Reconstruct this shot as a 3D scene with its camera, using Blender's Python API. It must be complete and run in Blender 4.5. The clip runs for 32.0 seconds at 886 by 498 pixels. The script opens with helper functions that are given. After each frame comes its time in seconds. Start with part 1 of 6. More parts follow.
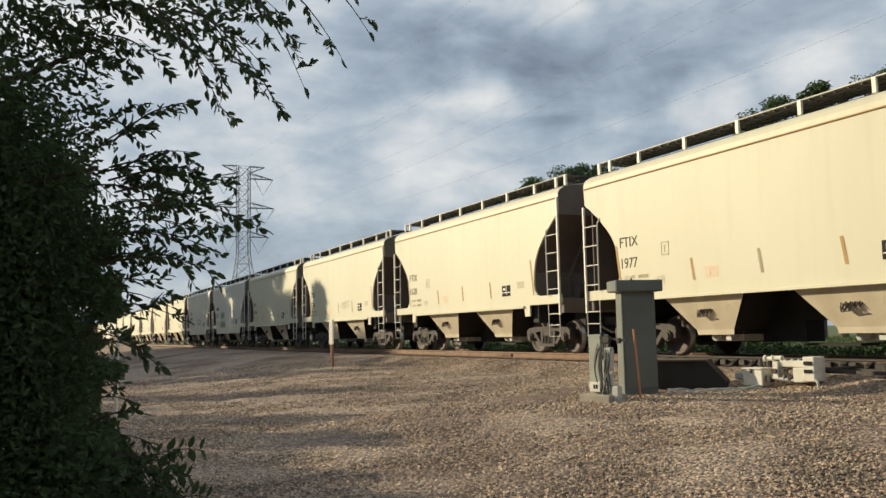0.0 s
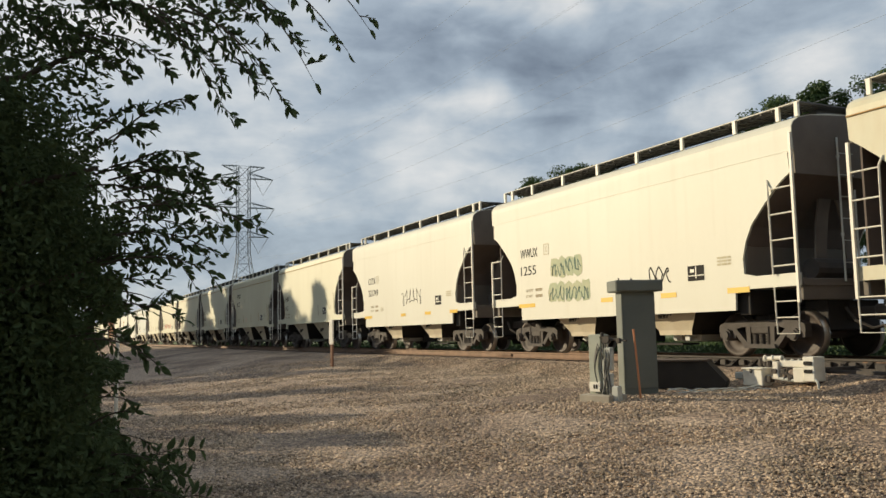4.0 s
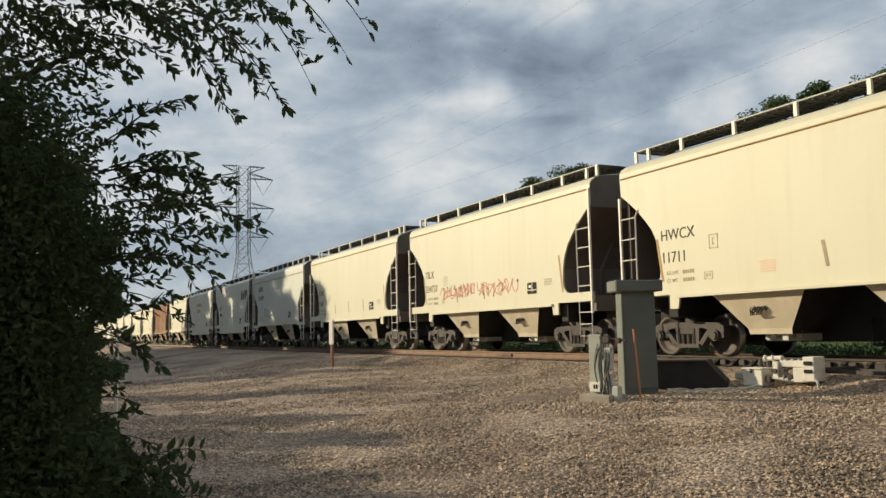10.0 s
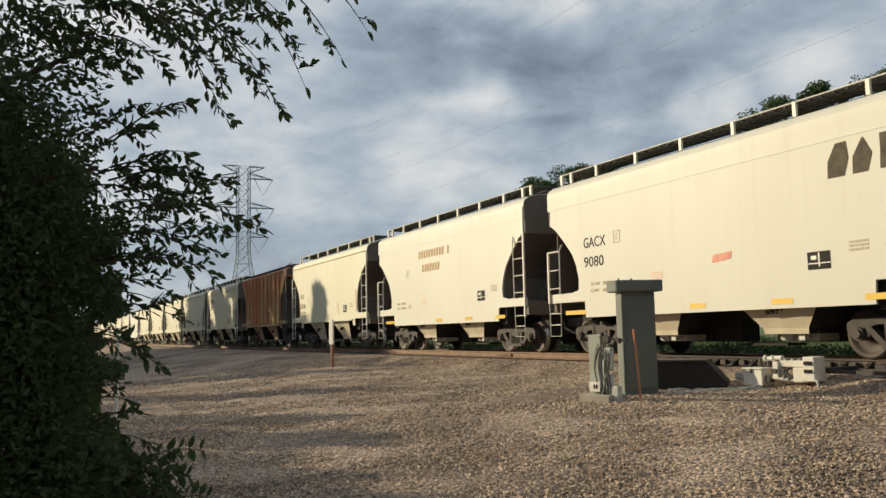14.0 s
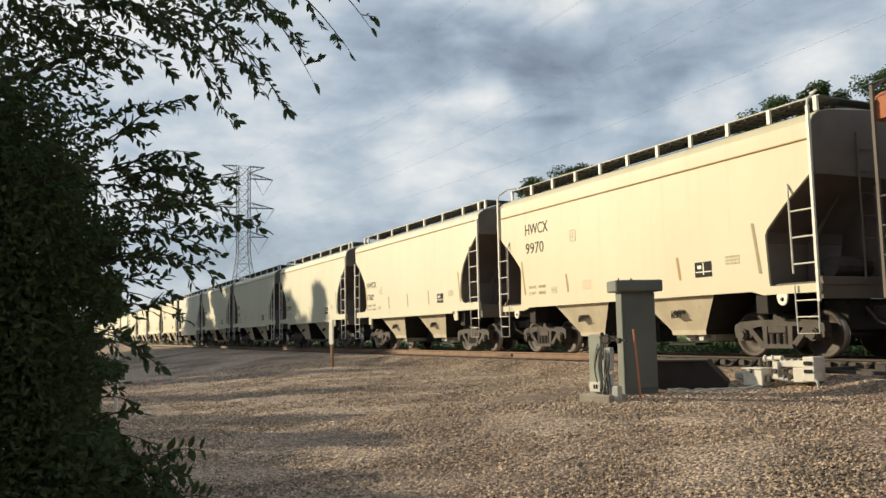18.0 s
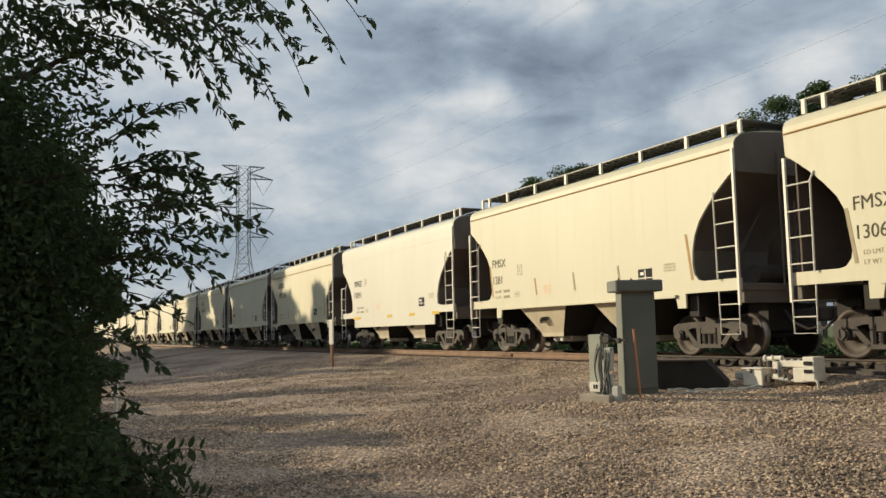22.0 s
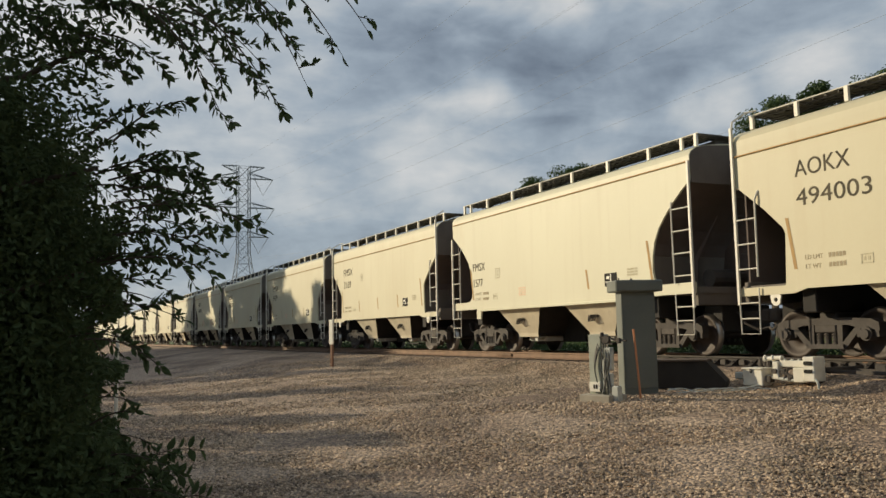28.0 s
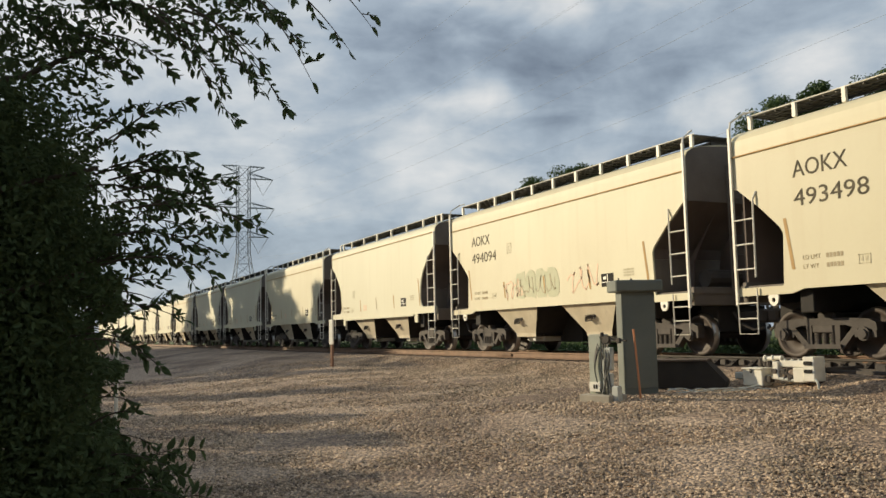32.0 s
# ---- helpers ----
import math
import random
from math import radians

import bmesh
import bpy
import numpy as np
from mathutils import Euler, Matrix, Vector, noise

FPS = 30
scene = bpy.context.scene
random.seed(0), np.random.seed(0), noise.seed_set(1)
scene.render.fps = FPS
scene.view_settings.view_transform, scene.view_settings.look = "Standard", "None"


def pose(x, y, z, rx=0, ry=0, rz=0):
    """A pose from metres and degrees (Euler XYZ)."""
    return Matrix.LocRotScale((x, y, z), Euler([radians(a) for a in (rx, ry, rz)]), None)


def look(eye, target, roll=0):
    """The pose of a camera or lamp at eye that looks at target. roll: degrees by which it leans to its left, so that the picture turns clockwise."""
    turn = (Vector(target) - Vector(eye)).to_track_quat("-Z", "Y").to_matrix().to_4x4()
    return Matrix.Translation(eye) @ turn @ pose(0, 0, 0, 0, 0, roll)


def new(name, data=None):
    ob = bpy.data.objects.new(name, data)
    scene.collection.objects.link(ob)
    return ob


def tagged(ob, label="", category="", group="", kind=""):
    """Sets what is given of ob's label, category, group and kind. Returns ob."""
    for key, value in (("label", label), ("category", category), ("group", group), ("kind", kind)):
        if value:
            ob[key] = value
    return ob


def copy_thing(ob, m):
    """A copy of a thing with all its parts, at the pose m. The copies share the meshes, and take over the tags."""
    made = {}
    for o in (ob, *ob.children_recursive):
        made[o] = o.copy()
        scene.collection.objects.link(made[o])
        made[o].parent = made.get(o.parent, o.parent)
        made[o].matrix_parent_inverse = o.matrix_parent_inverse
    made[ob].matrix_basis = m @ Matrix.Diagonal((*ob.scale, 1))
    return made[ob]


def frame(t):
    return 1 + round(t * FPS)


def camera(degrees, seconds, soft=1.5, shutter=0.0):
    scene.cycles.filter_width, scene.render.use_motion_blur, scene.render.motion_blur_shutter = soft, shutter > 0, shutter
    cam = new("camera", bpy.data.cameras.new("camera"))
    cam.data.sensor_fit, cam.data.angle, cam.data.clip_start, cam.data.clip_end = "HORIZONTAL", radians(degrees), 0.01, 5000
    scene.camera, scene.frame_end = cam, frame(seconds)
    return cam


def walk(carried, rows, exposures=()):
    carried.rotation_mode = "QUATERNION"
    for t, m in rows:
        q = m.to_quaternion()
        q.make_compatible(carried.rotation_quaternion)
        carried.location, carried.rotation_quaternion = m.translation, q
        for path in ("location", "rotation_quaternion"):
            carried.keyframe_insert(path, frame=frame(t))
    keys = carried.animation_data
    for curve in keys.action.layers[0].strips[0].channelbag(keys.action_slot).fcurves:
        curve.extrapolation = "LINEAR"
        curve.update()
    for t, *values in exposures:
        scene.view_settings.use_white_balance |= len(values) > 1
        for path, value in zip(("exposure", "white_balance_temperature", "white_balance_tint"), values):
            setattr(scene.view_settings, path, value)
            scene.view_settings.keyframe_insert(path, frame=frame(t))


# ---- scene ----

# The rails' top lies at z = 0; the track runs along y at x = TRACK. The camera stands beside it.
TRACK = 14.24
cam = camera(54.6, 32.0)
EYE = pose(0, 0, 0.62, 95.618, 1.222, -25.221)
walk(cam, [(0, EYE), (32, EYE)], [(0, 0.08), (4, 0.03), (8, -0.01), (12, 0.0), (14, -0.03), (15.5, 0.0), (16.6, 0.12), (17.2, 0.13), (18.2, 0.20), (18.8, 0.0), (22.0, 0.01), (26.0, 0.02), (27.2, -0.2), (28.0, -0.21), (28.5, -0.06), (29.0, -0.04), (30.0, 0.0), (32, 0.03)])
scene.view_settings.exposure = 0.0


def run(t):
    """How far the train has come, in metres."""
    return 11.568 * t + 0.0239 * t * t


# ---- world and sun ----
SUN_DIR = Vector((-0.62, 0.78, 0.29)).normalized()


def sky():
    world = bpy.data.worlds.new("sky")
    scene.world = world
    world.use_nodes = True
    nt = world.node_tree
    nt.nodes.clear()
    N = nt.nodes.new
    link = nt.links.new
    out = N("ShaderNodeOutputWorld")
    bg = N("ShaderNodeBackground")
    bg.inputs["Strength"].default_value = 1.0
    air = N("ShaderNodeTexSky")
    air.sky_type = 'NISHITA'
    air.sun_disc = False
    air.sun_elevation = math.asin(SUN_DIR.z)
    air.sun_rotation = math.atan2(SUN_DIR.x, SUN_DIR.y)
    dim = N("ShaderNodeMixRGB")
    dim.blend_type = 'MULTIPLY'
    dim.inputs["Fac"].default_value = 1.0
    dim.inputs["Color2"].default_value = (0.10, 0.10, 0.10, 1)
    link(air.outputs["Color"], dim.inputs["Color1"])
    co = N("ShaderNodeTexCoord")

    def clouds(scale, stretch, detail, rough, shift, warp):
        m = N("ShaderNodeMapping")
        m.inputs["Scale"].default_value = stretch
        m.inputs["Location"].default_value = shift
        m.inputs["Rotation"].default_value = (radians(8), radians(-10), radians(-25))
        link(co.outputs["Generated"], m.inputs["Vector"])
        n = N("ShaderNodeTexNoise")
        n.inputs["Scale"].default_value = scale
        n.inputs["Detail"].default_value = detail
        n.inputs["Roughness"].default_value = rough
        n.inputs["Distortion"].default_value = warp
        link(m.outputs[0], n.inputs["Vector"])
        return n.outputs["Fac"]

    def bank(way, inner, outer, weight):
        """A broad bank of thicker or thinner cloud round one direction of the sky."""
        d = N("ShaderNodeVectorMath")
        d.operation = 'DOT_PRODUCT'
        d.inputs[1].default_value = Vector(way).normalized()
        link(co.outputs["Generated"], d.inputs[0])
        r = N("ShaderNodeMapRange")
        r.interpolation_type = 'SMOOTHSTEP'
        r.inputs["From Min"].default_value = math.cos(radians(outer))
        r.inputs["From Max"].default_value = math.cos(radians(inner))
        r.inputs["To Max"].default_value = weight
        link(d.outputs["Value"], r.inputs["Value"])
        return r.outputs[0]

    def plus(a, b, k=1.0, more=0.0):
        m = N("ShaderNodeMath")
        m.operation = 'MULTIPLY_ADD'
        m.inputs[1].default_value = k
        link(a, m.inputs[0])
        if b is None:
            m.inputs[2].default_value = more
        else:
            link(b, m.inputs[2])
        return m.outputs[0]

    big = clouds(4.4, (1, 1, 1.7), 5, 0.5, (1.3, 0.4, 0.2), 0.6)
    fine = clouds(8.0, (1, 1, 3.0), 7, 0.52, (2.3, 1.2, 0.7), 0.4)
    puffs = clouds(22.0, (1, 1, 1.5), 6, 0.55, (0.3, 2.2, 1.7), 0.2)
    total = plus(big, plus(fine, plus(puffs, None, 0.15, 0.103), 0.30), 0.38)
    for b in (((0.10, 0.95, 0.28), 3, 15, 0.09), ((0.355, 0.878, 0.320), 1, 5, -0.06), ((0.419, 0.850, 0.319), 1, 4, -0.05), ((0.540, 0.793, 0.283), 0.5, 4.5, -0.07), ((0.477, 0.822, 0.311), 0.5, 3, -0.03), ((0.603, 0.741, 0.295), 0.5, 4, -0.04), ((0.644, 0.696, 0.318), 1, 4, -0.03), ((0.458, 0.843, 0.282), 0.3, 2, 0.05), ((0.429, 0.874, 0.227), 1.5, 7, 0.095), ((0.541, 0.809, 0.232), 1, 5, 0.03), ((0.513, 0.782, 0.354), 0.5, 3.5, 0.06), ((0.706, 0.637, 0.309), 0.5, 4, 0.03), ((0.665, 0.707, 0.241), 0.4, 3, 0.115), ((0.733, 0.627, 0.264), 0.4, 3.5, 0.085), ((0.769, 0.574, 0.282), 0.5, 3, 0.01)):
        total = plus(total, bank(*b))
    ramp = N("ShaderNodeValToRGB")
    cr = ramp.color_ramp
    cr.elements[0].position = 0.34
    cr.elements[0].color = (0.165, 0.205, 0.265, 1)
    cr.elements[1].position = 0.70
    cr.elements[1].color = (0.80, 0.80, 0.79, 1)
    for at, tone in ((0.44, (0.285, 0.345, 0.42)), (0.52, (0.40, 0.472, 0.548)), (0.60, (0.58, 0.625, 0.66))):
        e = cr.elements.new(at)
        e.color = (*tone, 1)
    link(total, ramp.inputs[0])
    blend = N("ShaderNodeMixRGB")
    blend.inputs["Fac"].default_value = 0.9
    link(dim.outputs[0], blend.inputs["Color1"])
    link(ramp.outputs[0], blend.inputs["Color2"])
    link(blend.outputs[0], bg.inputs["Color"])
    link(bg.outputs[0], out.inputs[0])


sky()
sun_data = bpy.data.lights.new("sun", 'SUN')
sun_data.energy = 5.0
sun_data.angle = radians(0.6)
sun_data.color = (1.0, 0.845, 0.58)
sun = new("sun", sun_data)
sun.matrix_world = look(SUN_DIR * 100, (0, 0, 0))

# ---- materials ----


def surface(name, a, b, rough=0.7, metal=0.0, scale=3.0, fine=40.0, bump=0.15, stain=None, stain_at=0.62, vary=0.0, tall=1.0, island=False, streak=None):
    """A surface of two tones, mottled at two scales, with fine relief, and a stain colour in patches."""
    m = bpy.data.materials.new(name)
    m.use_nodes = True
    nt = m.node_tree
    N = nt.nodes.new
    link = nt.links.new
    bs = nt.nodes["Principled BSDF"]
    bs.inputs["Roughness"].default_value = rough
    bs.inputs["Metallic"].default_value = metal
    co = N("ShaderNodeTexCoord")
    mp = N("ShaderNodeMapping")
    mp.inputs["Scale"].default_value = (1, 1, 1 / tall)
    link(co.outputs["Object"], mp.inputs["Vector"])
    n1 = N("ShaderNodeTexNoise")
    n1.inputs["Scale"].default_value = scale
    n1.inputs["Detail"].default_value = 4
    link(mp.outputs[0], n1.inputs["Vector"])
    n2 = N("ShaderNodeTexNoise")
    n2.inputs["Scale"].default_value = fine
    n2.inputs["Detail"].default_value = 3
    link(co.outputs["Object"], n2.inputs["Vector"])
    mixer = N("ShaderNodeMixRGB")
    mixer.inputs["Color1"].default_value = (*a, 1)
    mixer.inputs["Color2"].default_value = (*b, 1)
    add = N("ShaderNodeMath")
    add.operation = 'MULTIPLY_ADD'
    add.inputs[1].default_value = 0.35
    link(n2.outputs["Fac"], add.inputs[0])
    off = N("ShaderNodeMapRange")
    off.inputs["From Min"].default_value = 0.35
    off.inputs["From Max"].default_value = 0.68
    off.inputs["To Max"].default_value = 0.8
    link(n1.outputs["Fac"], off.inputs["Value"])
    link(off.outputs[0], add.inputs[2])
    link(add.outputs[0], mixer.inputs["Fac"])
    last = mixer.outputs[0]
    if stain:
        n3 = N("ShaderNodeTexNoise")
        n3.inputs["Scale"].default_value = scale * 0.6
        n3.inputs["Detail"].default_value = 6
        n3.inputs["Roughness"].default_value = 0.65
        mp3 = N("ShaderNodeMapping")
        mp3.inputs["Location"].default_value = (5.2, 1.7, 3.3)
        mp3.inputs["Scale"].default_value = (1, 1, 1 / tall)
        link(co.outputs["Object"], mp3.inputs["Vector"])
        link(mp3.outputs[0], n3.inputs["Vector"])
        r3 = N("ShaderNodeMapRange")
        r3.inputs["From Min"].default_value = stain_at
        r3.inputs["From Max"].default_value = stain_at + 0.12
        link(n3.outputs["Fac"], r3.inputs["Value"])
        s3 = N("ShaderNodeMixRGB")
        s3.inputs["Color2"].default_value = (*stain, 1)
        link(r3.outputs[0], s3.inputs["Fac"])
        link(last, s3.inputs["Color1"])
        last = s3.outputs[0]
    if streak:
        n4 = N("ShaderNodeTexNoise")
        n4.inputs["Scale"].default_value = 1.3
        n4.inputs["Detail"].default_value = 6
        n4.inputs["Roughness"].default_value = 0.5
        mp4 = N("ShaderNodeMapping")
        mp4.inputs["Scale"].default_value = (1, 2.6, 0.22)
        link(co.outputs["Object"], mp4.inputs["Vector"])
        link(mp4.outputs[0], n4.inputs["Vector"])
        r4 = N("ShaderNodeMapRange")
        r4.inputs["From Min"].default_value = 0.52
        r4.inputs["From Max"].default_value = 0.80
        r4.inputs["To Max"].default_value = 0.24
        link(n4.outputs["Fac"], r4.inputs["Value"])
        s4 = N("ShaderNodeMixRGB")
        s4.inputs["Color2"].default_value = (*streak, 1)
        link(r4.outputs[0], s4.inputs["Fac"])
        link(last, s4.inputs["Color1"])
        last = s4.outputs[0]
    if vary:
        info = N("ShaderNodeNewGeometry" if island else "ShaderNodeObjectInfo")
        hs = N("ShaderNodeHueSaturation")
        mr = N("ShaderNodeMapRange")
        mr.inputs["To Min"].default_value = 1 - vary
        mr.inputs["To Max"].default_value = 1 + vary
        link(info.outputs["Random Per Island" if island else "Random"], mr.inputs["Value"])
        link(mr.outputs[0], hs.inputs["Value"])
        link(last, hs.inputs["Color"])
        last = hs.outputs[0]
    link(last, bs.inputs["Base Color"])
    bp = N("ShaderNodeBump")
    bp.inputs["Strength"].default_value = bump
    bp.inputs["Distance"].default_value = 0.02
    link(n2.outputs["Fac"], bp.inputs["Height"])
    link(bp.outputs[0], bs.inputs["Normal"])
    return m


def leafy(name, a, b, through_light=0.35, gloss=0.3):
    """Leaves: two greens from leaf to leaf, with some light passing through."""
    m = bpy.data.materials.new(name)
    m.use_nodes = True
    nt = m.node_tree
    N = nt.nodes.new
    link = nt.links.new
    bs = nt.nodes["Principled BSDF"]
    bs.inputs["Roughness"].default_value = 0.6
    bs.inputs["Specular IOR Level"].default_value = gloss
    geo = N("ShaderNodeNewGeometry")
    mixer = N("ShaderNodeMixRGB")
    mixer.inputs["Color1"].default_value = (*a, 1)
    mixer.inputs["Color2"].default_value = (*b, 1)
    link(geo.outputs["Random Per Island"], mixer.inputs["Fac"])
    link(mixer.outputs[0], bs.inputs["Base Color"])
    tr = N("ShaderNodeBsdfTranslucent")
    link(mixer.outputs[0], tr.inputs["Color"])
    mx = N("ShaderNodeMixShader")
    mx.inputs[0].default_value = through_light
    link(bs.outputs[0], mx.inputs[1])
    link(tr.outputs[0], mx.inputs[2])
    link(mx.outputs[0], nt.nodes["Material Output"].inputs[0])
    return m


CREAM = surface("cream_paint", (0.605, 0.580, 0.428), (0.555, 0.524, 0.380), 0.55, 0, 0.35, 14, 0.05, (0.52, 0.44, 0.29), 0.63, 0.05, 3.0, False, (0.43, 0.36, 0.24))
PALE = surface("pale_paint", (0.615, 0.605, 0.515), (0.565, 0.546, 0.456), 0.55, 0, 0.35, 14, 0.05, (0.55, 0.49, 0.38), 0.68, 0.04, 3.0, False, (0.44, 0.40, 0.31))
GREYPALE = surface("grey_white_paint", (0.520, 0.535, 0.470), (0.470, 0.482, 0.420), 0.55, 0, 0.35, 14, 0.05, (0.47, 0.44, 0.35), 0.68, 0.04, 3.0, False, (0.40, 0.37, 0.29))
BUFF = surface("buff_paint", (0.602, 0.560, 0.394), (0.548, 0.495, 0.338), 0.55, 0, 0.5, 14, 0.05, (0.55, 0.43, 0.24), 0.63, 0.05, 2.0, False, (0.45, 0.34, 0.19))
WHITE = surface("white_paint", (0.80, 0.77, 0.68), (0.70, 0.66, 0.56), 0.5, 0, 4, 30, 0.1)
RUST = surface("rusty_red_paint", (0.50, 0.165, 0.062), (0.25, 0.078, 0.036), 0.75, 0, 0.8, 18, 0.2, (0.41, 0.25, 0.105), 0.47, 0.0, 2.2, False, (0.36, 0.24, 0.10))
RUSTTAN = surface("rust_stained_tan_steel", (0.44, 0.33, 0.20), (0.32, 0.215, 0.125), 0.75, 0, 1.4, 20, 0.15, (0.24, 0.11, 0.055), 0.6)
DIRTYWHITE = surface("dirty_white_stencil", (0.58, 0.46, 0.32), (0.46, 0.32, 0.20), 0.85, 0, 6, 40, 0.05)
TAN = surface("dirty_tan_steel", (0.64, 0.57, 0.43), (0.50, 0.43, 0.31), 0.7, 0, 1.6, 22, 0.12, (0.22, 0.16, 0.105), 0.66)
DARK = surface("dark_grimy_steel", (0.075, 0.062, 0.052), (0.045, 0.038, 0.033), 0.75, 0.1, 3, 30, 0.2)
# Car ends: grime, darkened further for their side turned from the sun.
ENDS = surface("grey_brown_grime_and_shade", (0.17, 0.145, 0.12), (0.11, 0.092, 0.076), 0.75, 0, 1.2, 22, 0.1)
GRATE = surface("galvanised_grating", (0.16, 0.155, 0.15), (0.10, 0.10, 0.095), 0.6, 0.4, 5, 50, 0.3)
TRUCK = surface("cast_steel_brown", (0.088, 0.075, 0.066), (0.055, 0.046, 0.040), 0.8, 0.0, 5, 40, 0.25, (0.10, 0.05, 0.028), 0.64, 0.15)
WHEEL = surface("wheel_steel_brown", (0.078, 0.058, 0.047), (0.05, 0.037, 0.03), 0.65, 0.1, 4, 30, 0.15, (0.11, 0.05, 0.028), 0.6)
TREAD = surface("polished_tread", (0.45, 0.43, 0.40), (0.35, 0.33, 0.30), 0.3, 0.9, 6, 40, 0.05)
# Near-black steel: its colour holds the shade beneath the cars as well.
PITCH = surface("shade_black_steel", (0.018, 0.016, 0.014), (0.028, 0.024, 0.021), 0.85, 0, 4, 30, 0.1)
# Deeper tone of the car ends, painted for the shade under the overhang.
SLOPE = surface("dark_brown_shade", (0.135, 0.104, 0.09), (0.09, 0.07, 0.06), 0.8, 0, 1.2, 22, 0.1)
BLACKP = surface("black_lettering", (0.014, 0.013, 0.012), (0.03, 0.027, 0.023), 0.95, 0, 6, 40, 0.05)
LETTER = surface("worn_black_lettering", (0.06, 0.052, 0.038), (0.14, 0.118, 0.08), 0.95, 0, 5, 40, 0.05)
GHOST = surface("ghosted_lettering", (0.45, 0.40, 0.27), (0.52, 0.47, 0.33), 0.9, 0, 6, 40, 0.05)
FADED = surface("faded_lettering", (0.33, 0.27, 0.175), (0.43, 0.36, 0.24), 0.9, 0, 6, 40, 0.05)
REDP = surface("faded_red_paint", (0.56, 0.14, 0.10), (0.66, 0.33, 0.22), 0.6, 0, 3, 25, 0.05)
PINK = surface("faded_pink_lettering", (0.66, 0.42, 0.28), (0.70, 0.50, 0.34), 0.6, 0, 3, 25, 0.05)
BROWN = surface("rust_brown_strip", (0.44, 0.27, 0.085), (0.36, 0.22, 0.085), 0.7, 0, 5, 40, 0.1)
YELLOW = surface("yellow_reflector", (0.76, 0.48, 0.04), (0.68, 0.44, 0.05), 0.35, 0, 5, 40, 0.05)
CASE = surface("grey_case_paint", (0.155, 0.168, 0.146), (0.115, 0.125, 0.108), 0.6, 0, 1.5, 25, 0.08, (0.10, 0.10, 0.09), 0.64)
LIGHTGREY = surface("light_grey_paint", (0.55, 0.56, 0.52), (0.44, 0.45, 0.41), 0.45, 0, 3, 30, 0.08, (0.25, 0.22, 0.18), 0.68)
PEDGREEN = surface("grey_green_enamel", (0.40, 0.425, 0.36), (0.31, 0.33, 0.275), 0.45, 0, 3, 30, 0.08, (0.2, 0.18, 0.14), 0.68)
ORANGE = surface("orange_fibreglass", (0.62, 0.27, 0.13), (0.52, 0.21, 0.09), 0.45, 0, 4, 30, 0.05)
CONCRETE = surface("weathered_concrete", (0.40, 0.36, 0.30), (0.30, 0.27, 0.22), 0.85, 0, 3, 40, 0.3)
RAILM = surface("rusty_rail", (0.26, 0.16, 0.10), (0.18, 0.11, 0.07), 0.75, 0.1, 3, 40, 0.2)
TIE = surface("creosoted_timber", (0.14, 0.10, 0.075), (0.09, 0.065, 0.05), 0.85, 0, 2, 30, 0.4, None, 0.6, 0.2)
STONE = surface("ballast_stone", (0.53, 0.405, 0.285), (0.36, 0.272, 0.193), 0.85, 0, 0.7, 60, 0.2, (0.27, 0.212, 0.148), 0.52, 0.58, 1.0, True)
BARK = surface("grey_bark", (0.12, 0.095, 0.07), (0.07, 0.055, 0.04), 0.9, 0, 6, 40, 0.5, None, 0.6, 0, 4.0)
GALV = surface("galvanised_lattice", (0.26, 0.28, 0.30), (0.20, 0.22, 0.24), 0.6, 0.1, 2, 20, 0.05)
WIRE = surface("weathered_wire", (0.34, 0.36, 0.39), (0.30, 0.32, 0.35), 0.7, 0, 2, 20, 0.0)
CABLE = surface("black_cable", (0.03, 0.03, 0.03), (0.05, 0.05, 0.05), 0.5, 0, 8, 40, 0.05)
WOODPOST = surface("brown_post_paint", (0.22, 0.10, 0.05), (0.15, 0.07, 0.04), 0.8, 0, 4, 40, 0.2)
LEAF = leafy("leaf_green", (0.080, 0.112, 0.054), (0.098, 0.134, 0.060), 0.26, 0.06)
# Leaf green made darker: the train's shade is put into this colour.
SCRUB = leafy("scrub_green_with_shade", (0.026, 0.042, 0.016), (0.045, 0.066, 0.022), 0.15, 0.1)
LEAF_FAR = leafy("far_leaf_green", (0.05, 0.085, 0.03), (0.085, 0.13, 0.045), 0.25)
GRASSM = leafy("grass_green", (0.045, 0.075, 0.02), (0.08, 0.12, 0.035), 0.2)


